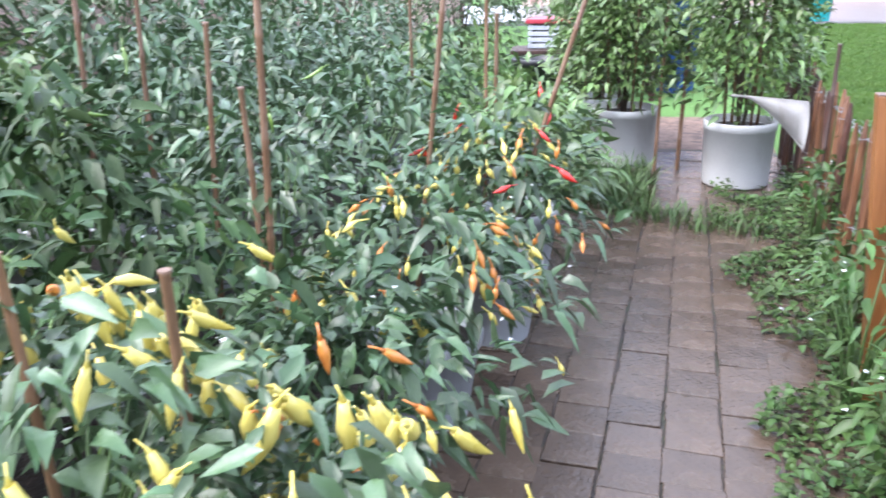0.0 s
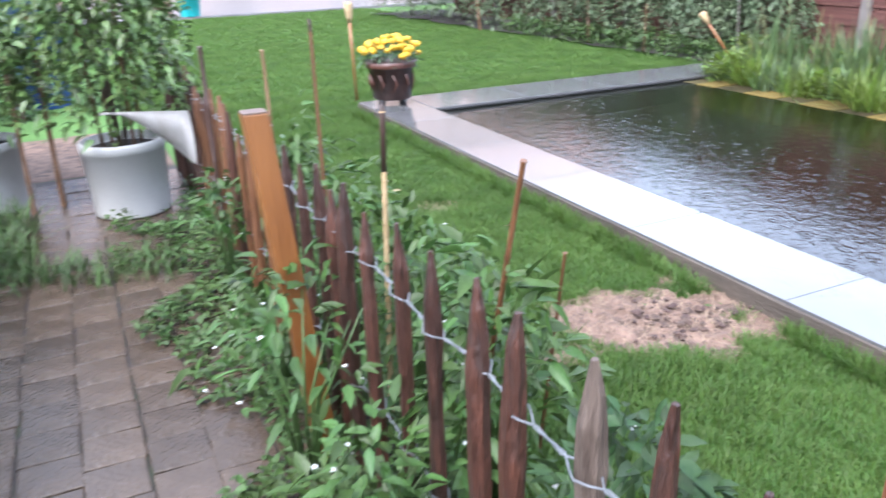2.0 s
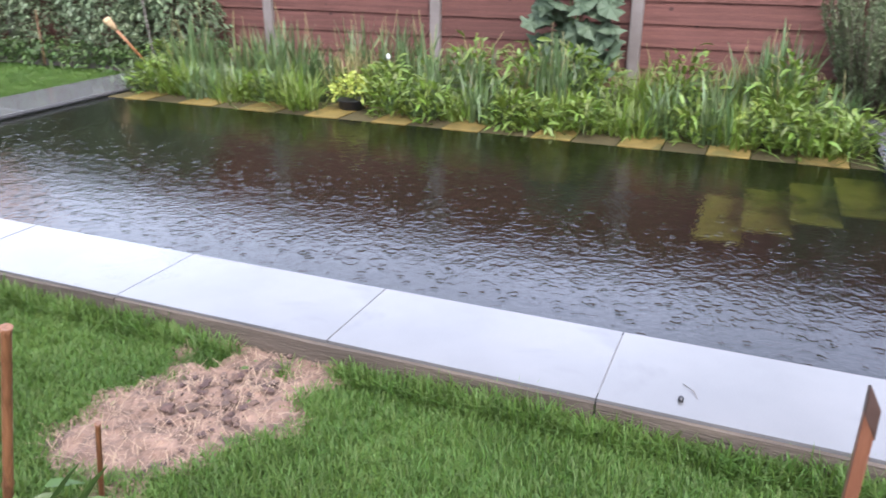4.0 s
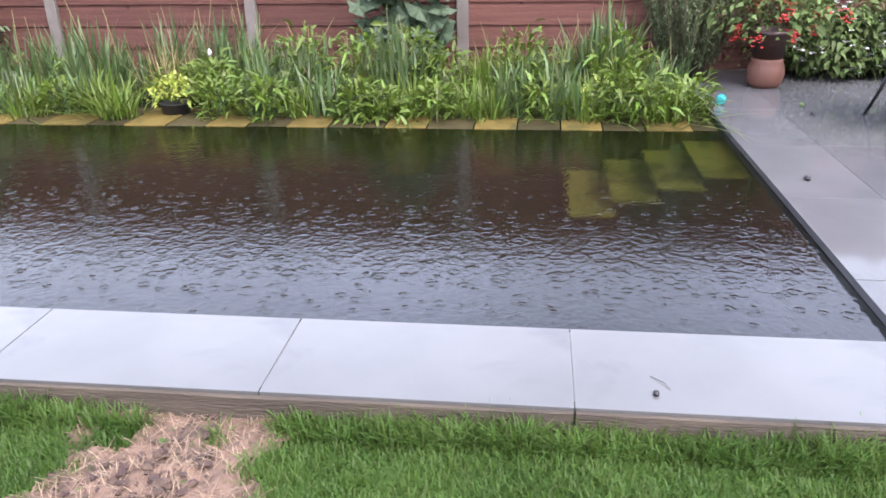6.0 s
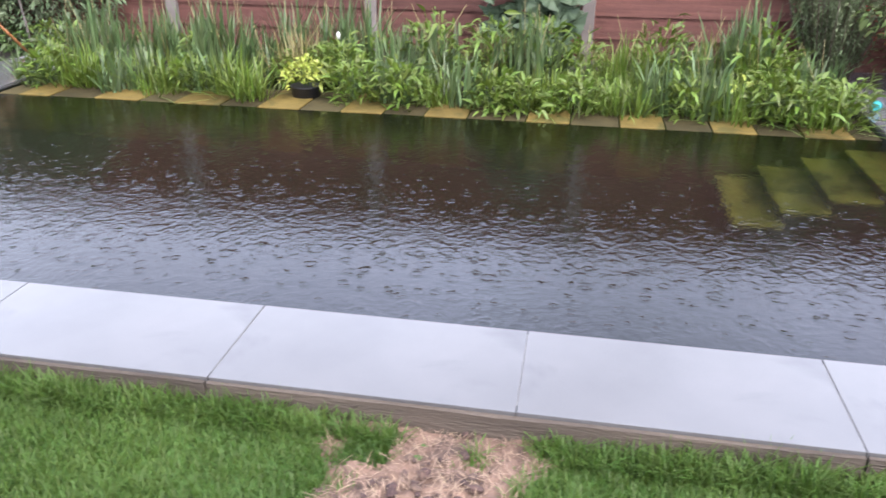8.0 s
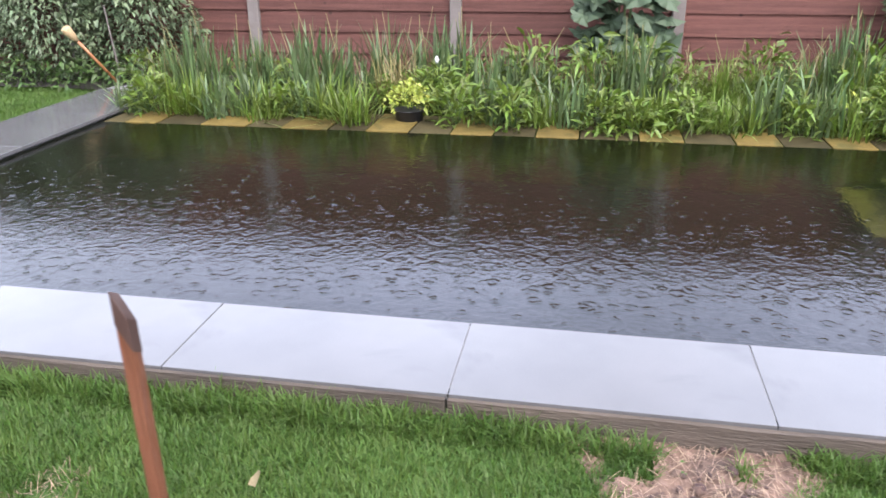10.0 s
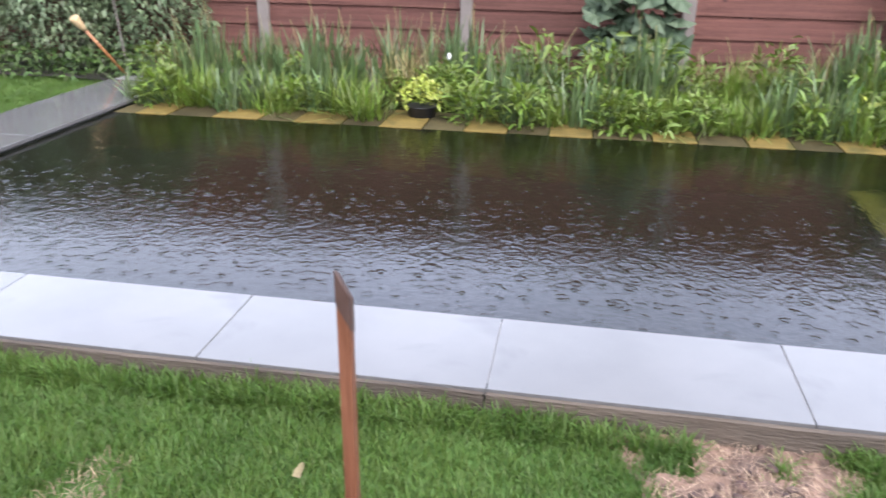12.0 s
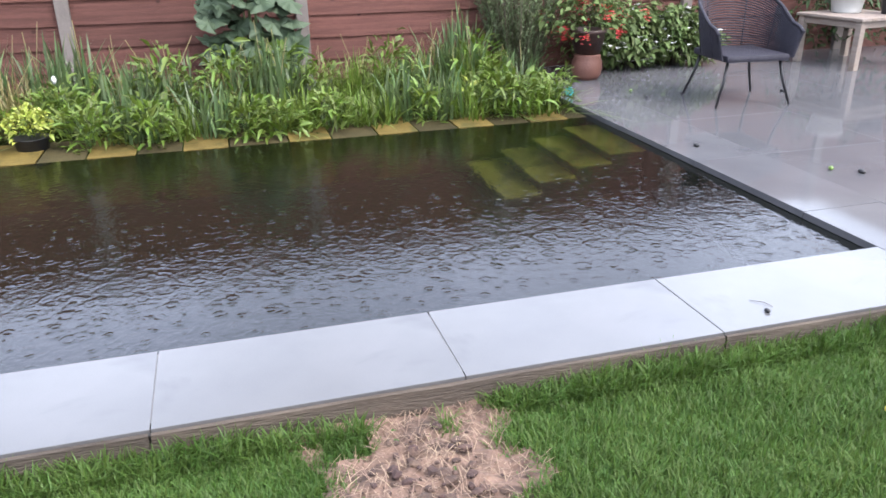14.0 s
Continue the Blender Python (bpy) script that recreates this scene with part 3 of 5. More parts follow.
# ---- brick path ----
path = tagged(part("path", boxed(-0.85, 0.74, -3.0, 6.8, -0.03, 0.0135), M_SAND), "wet brown paver path between chilli pots and low fence", "path", kind="structure")
COL = 0.1725
def paver_mesh(i):
    r = random.Random(i)
    bm = bmesh.new()
    box(bm, -COL / 2 + 0.0025, COL / 2 - 0.0025, -0.0815, 0.0815, -0.03, 0.0, 0.0)
    for v in bm.verts:
        v.co.x += r.uniform(-0.003, 0.003)
        v.co.y += r.uniform(-0.004, 0.004)
    top = [e for e in bm.edges if all(v.co.z > -0.01 for v in e.verts)]
    bmesh.ops.bevel(bm, geom=top, offset=0.0025, segments=1, affect="EDGES")
    me = bpy.data.meshes.new("paver")
    bm.to_mesh(me)
    bm.free()
    me.materials.append(M_BRICK)
    return me


pavers = [paver_mesh(i) for i in range(8)]
def pave(c, k):
    ob = part("paver", random.choice(pavers), None, path)
    ob.location = (-0.735 + COL * c + random.uniform(-0.005, 0.005), 1.2 + 0.168 * k + (0.084 if c % 2 else 0.0) + 0.02 * math.sin(c * 5), 0.022 + random.uniform(-0.003, 0.003))
    ob.rotation_euler = (random.uniform(-0.012, 0.012), random.uniform(-0.012, 0.012), random.uniform(-0.02, 0.02))


def soil_bed(x0, x1, y0, y1, material, label):
    """Uneven open soil, lightly crowned."""
    bm = bmesh.new()
    bmesh.ops.create_grid(bm, x_segments=24, y_segments=40, size=0.5, matrix=Matrix.Translation(((x0 + x1) / 2, (y0 + y1) / 2, 0.008)) @ Matrix.Diagonal((x1 - x0, y1 - y0, 1, 1)))
    for v in bm.verts:
        v.co.z += 0.006 + 0.006 * noise.noise(v.co * 3.1)
    tagged(part("soil_bed", bm, material), label, "soil", kind="structure")


soil_bed(-3.5, -0.86, 0.9, 8.2, M_COMPOST, "dark soil under the potted chilli plants")
soil_bed(-0.85, 0.74, 6.81, 8.2, M_BARE, "bare brown soil beyond the end of the path")
# Added dark strip: stands for shade on the ground hidden under the fence plants.
soil_bed(0.75, 0.93, 0.9, 6.8, M_COMPOST, "narrow dark soil strip added along the low fence to darken the ground there")

# ---- boundary fence: concrete posts and lapped boards ----
fence = thing("boundary_fence", Matrix(), "red-brown lapped board fence between concrete posts", "fence", kind="structure")
BAY, POST0 = 1.888, 3.005
def board_mesh(seed):
    r = random.Random(seed)
    bm = bmesh.new()
    n, rows = 14, []
    for k in range(n + 1):
        yy = -BAY / 2 + 0.05 + (BAY - 0.1) * k / n
        wob = 0.006 * noise.noise((yy * 2.1, seed * 3.7, 0)) + 0.003 * noise.noise((yy * 9, seed, 4))
        rows.append([bm.verts.new(p) for p in ((-0.030, yy, wob), (-0.012, yy, 0.205), (0.0, yy, 0.205), (-0.008, yy, wob))])
    for r0, r1 in zip(rows, rows[1:]):
        for q in range(4):
            bm.faces.new((r0[q], r0[(q + 1) % 4], r1[(q + 1) % 4], r1[q]))
    bm.faces.new(rows[0][::-1])
    bm.faces.new(rows[-1])
    bmesh.ops.recalc_face_normals(bm, faces=bm.faces)
    me = bpy.data.meshes.new("fence_board")
    bm.to_mesh(me)
    bm.free()
    me.materials.append(M_BOARD)
    return me


boards = [board_mesh(i) for i in range(6)]
for bay in range(-5, 7):
    yc = POST0 + BAY * bay
    bm = boxed(FENCE_X - 0.055, FENCE_X + 0.055, yc - 0.052, yc + 0.052, -0.1, 1.86, 0.01)
    part("concrete_post", bm, M_CONCRETE, fence)
    part("gravel_board", boxed(FENCE_X - 0.02, FENCE_X + 0.02, yc + 0.05, yc + BAY - 0.05, -0.1, 0.10, 0.006), M_CONCRETE, fence)
    for k in range(9):
        ob = part("fence_board", boards[(bay * 5 + k * 7) % 6], None, fence)
        ob.location = (FENCE_X + 0.012, yc + BAY / 2, 0.10 + 0.19 * k)
    for off in (0.35, 0.95, 1.5):
        part("batten", boxed(FENCE_X + 0.014, FENCE_X + 0.045, yc + off, yc + off + 0.05, 0.1, 1.8, 0.003), M_BOARD, fence)

# ---- lawn ----
def in_pond(x, y):
    return (x > COPE_X0 - 0.02) & (y > -9) & (y < FAR_END + 0.02) & (x < 7.6)


def bare(x, y):
    """How bare the ground is: a worn patch by the coping with two surviving tufts, a smaller one further on."""
    mid = 3.40 - 0.07 * np.sin(6.5 * (x - 1.95)) + 0.02 * np.sin(23 * x)
    half = np.clip(0.25 + 0.03 * np.sin(19 * x), 0.1, 1) * np.clip((x - 1.62) / 0.22, 0.05, 1)
    main = 1.15 / (1 + np.exp(np.clip((np.abs(y - mid) / half - 1) * 9, -40, 40))) / (1 + np.exp(np.clip((1.72 - x) * 40, -40, 40)))
    tufts = 1.15 * np.exp(-((x - 2.335) / 0.075) ** 4 - ((y - 3.53) / 0.085) ** 4) + 0.9 * np.exp(-((x - 2.33) / 0.05) ** 2 - ((y - 3.24) / 0.05) ** 2)
    d2 = ((x - 1.90) / 0.14) ** 2 + ((y - 5.02) / 0.10) ** 2
    d3 = ((x - 1.56) / 0.16) ** 2 + ((y - 3.30) / 0.09) ** 2
    return main * np.clip(1 - tufts, 0, 1) + np.exp(-d2) * 0.8 + np.exp(-d3) * 0.6


def wobble(x, y):
    return np.sin(x * 13.1 + np.sin(y * 9.7)) * 0.5 + np.sin(y * 17.3 + 2.1 * np.sin(x * 11.9)) * 0.5


def short_blades(rng, base, height, width, lean):
    """Blades of one tapering face each, for mown grass further off."""
    n = len(base)
    turn = rng.uniform(0, 2 * np.pi, n)
    flat = np.stack([np.cos(turn), np.sin(turn), np.zeros(n)], 1)
    side = np.stack([-np.sin(turn), np.cos(turn), np.zeros(n)], 1)
    tip = base + flat * (height * lean)[:, None] + np.array([0, 0, 1.0]) * (height * np.sqrt(np.clip(1 - 0.5 * lean**2, 0.1, 1)))[:, None]
    half = side * (width * 0.5)[:, None]
    verts = np.stack([base - half, base + half, tip + half * 0.15, tip - half * 0.15], 1).reshape(-1, 3)
    return verts, np.arange(n)[:, None] * 4 + np.arange(4)


def lawn(name, x0, x1, y0, y1, count, h, w, seed, label, fine=True):
    rng = np.random.default_rng(seed)
    x, y = rng.uniform(x0, x1, count), rng.uniform(y0, y1, count)
    b = bare(x, y)
    keep = ~in_pond(x, y) & (rng.uniform(0, 1, count) > (b + 0.22 * wobble(x * 1.7, y * 1.7) * (b > 0.15) - 0.10) * 1.2)
    x, y, b = x[keep], y[keep], b[keep]
    n = len(x)
    tuft = (0.75 + 0.35 * wobble(x * 0.35, y * 0.35) * 0.5 + 0.25 * wobble(x * 2.2, y * 2.2) * 0.5) * (1 - 0.5 * np.clip(b, 0, 1))
    base = np.stack([x, y, np.zeros(n)], 1)
    make = blades if fine else short_blades
    v, f = make(rng, base, h * tuft * rng.uniform(0.6, 1.35, n), w * rng.uniform(0.7, 1.3, n), rng.uniform(0.1, 1.1, n))
    tagged(part(name, raw_mesh(name, v, f, M_GRASS)), label, "grass", kind="stuff")


lawn("edge_grass", 2.35, 2.437, 1.0, 7.7, 11000, 0.115, 0.004, 15, "longer tufts of grass along the timber edging")
lawn("lawn_grass", 0.92, 2.49, 1.0, 6.2, 200000, 0.056, 0.0031, 11, "wet bright green mown grass beside the pond")
lawn("lawn_grass", 0.92, 2.49, 6.2, 9.0, 60000, 0.048, 0.006, 16, "wet bright green mown grass by the flower pot", False)
lawn("lawn_grass", 2.49, 7.0, 7.8, 9.0, 75000, 0.045, 0.007, 17, "wet green mown lawn behind the far coping", False)
lawn("lawn_grass", 0.6, 7.0, 9.0, 13.5, 150000, 0.04, 0.010, 12, "wet green mown lawn beyond the pond", False)
lawn("lawn_grass", -0.8, 7.0, 13.5, 20.0, 110000, 0.035, 0.018, 13, "distant green mown lawn", False)
lawn("lawn_grass", 0.92, 2.49, -2.5, 1.0, 30000, 0.055, 0.007, 14, "wet green grass beside the patio", False)

rng = np.random.default_rng(21)
patch = bmesh.new()
bmesh.ops.create_grid(patch, x_segments=80, y_segments=100, size=0.5, matrix=Matrix.Translation((1.98, 3.35, 0.010)) @ Matrix.Diagonal((0.94, 1.3, 1, 1)))
for v in patch.verts:
    v.co.z += 0.014 * noise.noise(v.co * 14) + 0.010 * noise.noise(v.co * 35)
gone = [f for f in patch.faces if bare(f.calc_center_median().x, f.calc_center_median().y) < 0.16 + 0.08 * noise.noise(f.calc_center_median() * 9)]
bmesh.ops.delete(patch, geom=gone, context="FACES")
tagged(part("bare_patch", patch, M_BARE), "bare trodden patch of soil and dead straw in the lawn", "soil", kind="stuff")
n = 11000
x, y = rng.uniform(1.45, 2.46, n), rng.uniform(2.65, 5.2, n)
keep = bare(x, y) * rng.uniform(0.4, 1.2, n) > 0.22
x, y = x[keep], y[keep]
v, f = blades(rng, np.stack([x, y, np.full(len(x), 0.008)], 1), rng.uniform(0.012, 0.035, len(x)), 0.0021, rng.uniform(1.2, 1.9, len(x)), 0.2)
v[:, 2] = np.clip(v[:, 2], 0.006, 0.035)
tagged(part("dead_straw", raw_mesh("dead_straw", v, f, M_STRAW)), "pale dead straw scattered on the bare patch", "straw", kind="stuff")


clods = bmesh.new()
r = random.Random(8)
made = 0
while made < 170:
    x, y = r.gauss(2.12, 0.14), r.gauss(3.34, 0.12)
    if bare(np.float64(x), np.float64(y)) < r.uniform(0.3, 1.1):
        continue
    s = 0.003 + 0.014 * r.random() ** 2.5
    ball = bmesh.ops.create_icosphere(clods, subdivisions=1, radius=s, matrix=Matrix.Translation((x, y, 0.016 + s * 0.3)) @ Matrix.Diagonal((r.uniform(0.8, 1.5), r.uniform(0.8, 1.5), 0.7, 1)))
    for v in ball["verts"]:
        v.co += Vector((r.uniform(-1, 1), r.uniform(-1, 1), r.uniform(-1, 1))) * s * 0.25
    made += 1
tagged(part("soil_clods", clods, M_CLOD), "dark crumbs of soil on the bare patch", "soil", kind="stuff")


# ---- plant makers ----
def stems(rng, count, spread, height, radius=0.006, z0=0.0, lean=1.0):
    tubes = []
    for k in range(count):
        a, r = rng.uniform(0, 6.283), spread * rng.uniform(0.35, 1.0)
        mid = (0.35 * r * math.cos(a), 0.35 * r * math.sin(a), z0 + 0.5 * (height - z0))
        end = (r * math.cos(a), r * math.sin(a), z0 + (height - z0) * rng.uniform(0.75, 1.0))
        tubes.append(tube([(0.015 * math.cos(a), 0.015 * math.sin(a), z0), mid, end], [radius, radius * 0.75, radius * 0.35], 5))
    return join(*tubes)


def chilli_mesh(name, length, radius, material, bend=0.3):
    pts, rad = [], []
    for k in range(7):
        t = k / 6
        pts.append((bend * length * t * t, 0, -length * t))
        rad.append(radius * (0.55 + 0.9 * t if t < 0.3 else 1.05 - 0.98 * ((t - 0.3) / 0.7) ** 1.6) + 0.0006)
    bm = join(tube(pts, rad, 8), tube([(-0.012, 0, 0.028), (-0.004, 0, 0.012), (0, 0, -0.001)], [0.0018, 0.002, radius * 0.5], 5))
    me = bpy.data.meshes.new(name)
    bm.to_mesh(me)
    bm.free()
    me.materials.append(material)
    return me


FRUITS = {"yellow": [chilli_mesh("chilli", 0.105, 0.0132, M_FRUIT_Y, 0.22), chilli_mesh("chilli", 0.085, 0.0125, M_FRUIT_Y, -0.2)],
          "small": [chilli_mesh("chilli", 0.046, 0.009, M_FRUIT_Y, 0.1), chilli_mesh("chilli", 0.042, 0.009, M_FRUIT_Y, -0.1), chilli_mesh("chilli", 0.044, 0.009, M_FRUIT_O, 0.2)],
          "orange": [chilli_mesh("chilli", 0.06, 0.010, M_FRUIT_O, 0.2)], "red": [chilli_mesh("chilli", 0.06, 0.010, M_FRUIT_R, 0.2)],
          "green": [chilli_mesh("chilli", 0.09, 0.008, M_FRUIT_G, 0.3)]}


def flowers(rng, base, size, material, name):
    """Small five-petalled flowers as one mesh."""
    n = len(base)
    a = (np.arange(5) * 2 * np.pi / 5)[None] + rng.uniform(0, 6.28, n)[:, None]
    way = np.stack([np.cos(a), np.sin(a), np.full_like(a, 0.25)], -1).reshape(-1, 3) + 0.2 * rng.normal(size=(n * 5, 3))
    v, f = leaves(rng, np.repeat(base, 5, 0), way, size, size * 0.75, 0.1, 0.1)
    return raw_mesh(name, v, f, material)


def pot(parent, r0, r1, h, material, label="", name="pot", rim=1.06):
    """A tapered pot with a rolled rim, an inner wall and compost."""
    body = part(name, lathe([(r0, 0.0), (r0 * 1.01, 0.012), (r1 * 0.985, h * 0.86), (r1 * (rim - 0.01), h * 0.865), (r1 * rim, h * 0.985), (r1 * (rim - 0.025), h), (r1 * 0.95, h), (r1 * 0.93, h * 0.9), (r1 * 0.9, h * 0.89)]), material, parent, label)
    part("compost", lathe([(r1 * 0.6, h * 0.86), (r1 * 0.93, h * 0.885), (r1 * 0.5, h * 0.905), (0.01, h * 0.91)]), M_COMPOST, parent)
    return body


def chilli_plant(x, y, seed, r=0.36, h=0.95, n=520, fruit=(), material=None, pot_mat=None, size=0.085, white=8, z0=0.30, bare_pot=False, label="bushy green chilli plant in a pale grey pot beside the path"):
    rng = np.random.default_rng(seed)
    t = thing("chilli_plant", pose(x, y, 0.0 if bare_pot else 0.0), label, "plant", "potted chilli plants")
    if not bare_pot:
        pot(t, 0.13, 0.175, 0.33, pot_mat or M_GREYPOT)
    part("stem", stems(rng, 9, r * 0.85, h * 0.92, 0.006, 0.02 if bare_pot else 0.26), M_STEM, t)
    base, way = bush_points(rng, n, r, z0, h)
    ln = size * rng.uniform(0.55, 1.35, n)
    v, f = leaves(rng, base, way, ln, ln * rng.uniform(0.36, 0.48, n), rng.uniform(0.1, 0.35 if bare_pot else 0.75, n))
    part("foliage", raw_mesh("foliage", v, f, material or M_CHILLI), None, t)
    if white:
        b2, _ = bush_points(rng, white, r * 1.02, z0, h * 1.02, 0.85)
        part("blossom", flowers(rng, b2, 0.009, M_PETAL_W, "blossom"), None, t, "tiny white flowers")
    for kind, count, lo, hi in fruit:
        a3, d3 = rng.uniform(0, 6.283, count), r * np.sqrt(rng.uniform(0.05, 1.05, count))
        z3 = h + 0.02 - (h - lo) * (d3 / r) ** 2 * rng.uniform(0.6, 1.1, count)
        b3 = np.stack([d3 * np.cos(a3) * 1.1, d3 * np.sin(a3) * 1.1, z3 + 0.035], 1)
        for p in b3:
            a = math.atan2(p[1], p[0])
            ob = part("chilli", FRUITS[kind][int(rng.integers(len(FRUITS[kind])))], None, t)
            ob.location = p
            ob.rotation_euler = (rng.normal(0, 0.3), rng.normal(-0.35, 0.45), a + rng.normal(0, 0.6))
            s = rng.uniform(0.75, 1.25)
            ob.scale = (s, s, s)
    return t


def blade_clump(name, x, y, z, seed, n, h, w, r, material, label, lean=0.5, category="plant", group="pond margin plants", stalks=0):
    rng = np.random.default_rng(seed)
    t = thing(name, pose(x, y, z), label, category, group)
    a, d = rng.uniform(0, 6.283, n), r * np.sqrt(rng.uniform(0, 1, n))
    base = np.stack([d * np.cos(a), d * np.sin(a), np.full(n, -0.03)], 1)
    v, f = blades(rng, base, h * rng.uniform(0.55, 1.1, n), w * rng.uniform(0.7, 1.3, n), np.abs(rng.normal(0.0, lean, n)))
    part("foliage", raw_mesh("blades", v, f, material), None, t)
    if stalks:
        tubes = [tube([(rng.uniform(-r, r), rng.uniform(-r, r), 0), (rng.uniform(-r, r) * 1.3, rng.uniform(-r, r) * 1.3, h * rng.uniform(0.9, 1.25))], [0.004, 0.002], 5) for _ in range(stalks)]
        part("stalk", join(*tubes), M_SEDGE, t)
    return t


def leafy_clump(name, x, y, z, seed, n, h, r, size, material, label, ratio=0.22, droop=0.3, group="pond margin plants", category="plant"):
    rng = np.random.default_rng(seed)
    t = thing(name, pose(x, y, z), label, category, group)
    part("stem", stems(rng, 10, r * 0.8, h * 0.9, 0.004, -0.02), M_STEM, t)
    base, way = bush_points(rng, n, r, 0.02, h, 0.2)
    way[:, 2] += 0.85
    ln = size * rng.uniform(0.6, 1.3, n)
    v, f = leaves(rng, base, way, ln, ln * ratio * rng.uniform(0.8, 1.2, n), rng.uniform(0.1, droop * 2, n))
    part("foliage", raw_mesh("foliage", v, f, material), None, t)
    return t


# ---- plants along the pond's far edge ----
rng = np.random.default_rng(5)
seed = 100
y = POND_Y0 + 0.15
while y < POND_Y1 + 0.1:
    seed += 1
    front = rng.uniform(5.84, 6.0)
    kind = rng.uniform()
    if abs(y - 4.97) < 0.27:
        front = 6.36
    if kind < 0.28:
        blade_clump("iris_clump", front, y, 0.02, seed, 60, rng.uniform(0.34, 0.52), 0.018, 0.13, M_IRIS, "clump of green sword-shaped leaves at the water's edge", 0.38)
    elif kind < 0.52:
        blade_clump("sedge_clump", front, y, 0.02, seed, 130, rng.uniform(0.32, 0.44), 0.011, 0.14, M_MARGIN, "arching bright green sedge at the water's edge", 0.8)
    else:
        leafy_clump("marginal_plant", front, y, 0.0, seed, 300, rng.uniform(0.24, 0.40), 0.19, 0.10, M_MARGIN, "bright green leafy marginal plant at the water's edge", 0.27, 0.3)
    y += rng.uniform(0.15, 0.22)
y = POND_Y0 + 0.25
while y < POND_Y1 + 0.2:
    seed += 1
    back = rng.uniform(6.35, 6.8)
    kind = rng.uniform()
    if kind < 0.5:
        blade_clump("iris_clump", back, y, 0.06, seed, 70, rng.uniform(0.42, 0.70), 0.019, 0.16, M_IRIS, "tall clump of green sword-shaped iris leaves", 0.3, stalks=3)
    elif kind < 0.8:
        blade_clump("rush_clump", back, y, 0.06, seed, 140, rng.uniform(0.34, 0.52), 0.009, 0.17, M_SEDGE if rng.uniform() < 0.5 else M_MARGIN, "clump of thin reeds with straw-coloured tips", 0.5, stalks=4)
    else:
        leafy_clump("marginal_plant", back, y, 0.04, seed, 200, rng.uniform(0.3, 0.42), 0.22, 0.11, M_MARGIN, "bushy green marginal plant among the irises", 0.22, 0.45)
    y += rng.uniform(0.15, 0.22)
for yy in (1.75, 2.45, 3.3, 3.7, 4.15):
    seed += 1
    leafy_clump("marginal_plant", 6.55, yy, 0.05, seed, 190, 0.50, 0.25, 0.12, M_MARGIN, "bushy bright green marginal plant among the irises", 0.26, 0.3)
seed += 1
t = leafy_clump("basket_plant", 5.96, 4.97, 0.12, seed, 330, 0.20, 0.17, 0.042, M_YELLOWLEAF, "yellow-leaved creeping plant in a black pond basket", 0.7, 0.4)
part("basket", lathe([(0.085, -0.12), (0.11, 0.02), (0.115, 0.025), (0.10, 0.025)], 20), M_BLACK, t, "black plastic pond basket")
seed += 1
leafy_clump("marginal_plant", 6.12, 1.95, 0.0, seed, 20, 0.3, 0.06, 0.13, M_YELLOWLEAF, "yellowing leaves of a marginal plant", 0.3, 0.5)
tagged(part("water_lily_bud", lathe([(0.004, 0.3), (0.012, 0.31), (0.017, 0.33), (0.010, 0.35), (0.002, 0.357)], 12), M_PETAL_W), "single white flower above the reeds", "flower")
bpy.data.objects["water_lily_bud"].location = (6.4, 4.85, 0.1)


def big_leaf(rng, c, way, size):
    """A broad, wavy, five-lobed leaf blade as a fan of quads."""
    way = Vector(way).normalized()
    side = way.cross(Vector((0, 0, 1))).normalized()
    up = side.cross(way)
    bm = bmesh.new()
    m = 30
    rim = []
    mid = bm.verts.new(Vector(c) + up * 0.012)
    ring = []
    for k in range(m):
        a = 2 * math.pi * k / m
        rr = size * (0.43 + 0.10 * math.cos(5 * a) + 0.03 * math.cos(10 * a + 0.6))
        for f, store in ((0.55, ring), (1.0, rim)):
            p = Vector(c) + (way * math.cos(a) + side * math.sin(a)) * rr * f + up * (0.05 * size * math.cos(5 * a) * f - 0.10 * size * f * f)
            store.append(bm.verts.new(p))
    for k in range(m):
        bm.faces.new((mid, ring[k], ring[(k + 1) % m]))
        bm.faces.new((ring[k], rim[k], rim[(k + 1) % m], ring[(k + 1) % m]))
    for f in bm.faces:
        f.smooth = True
    return bm


def broad_plant(x, y, z, seed):
    r = random.Random(seed)
    t = thing("broad_leaved_plant", pose(x, y, z), "tall plant with broad blue-green lobed leaves before the fence", "plant")
    for k in range(90):
        a = r.uniform(0, 6.28)
        across = r.uniform(-0.36, 0.36)
        h = 0.42 + 0.66 * r.random() ** 0.8 - 0.75 * abs(across)
        tip = (r.uniform(-0.2, 0.12), across, h)
        part("leaf", big_leaf(r, tip, (0.6 * math.cos(a) - 0.75, 0.8 * math.sin(a), r.uniform(-1.0, -0.1)), r.uniform(0.18, 0.29)), M_BIGLEAF, t)
    part("stem", join(*[tube([(0, 0, 0), (0.05 * k - 0.1, 0.04 * (k % 3) - 0.04, 0.5), (0.07 * k - 0.14, 0.05 * (k % 3) - 0.05, 0.95)], [0.012, 0.009, 0.005], 6) for k in range(5)]), M_STEM, t)


broad_plant(7.15, 3.46, 0.05, 4)


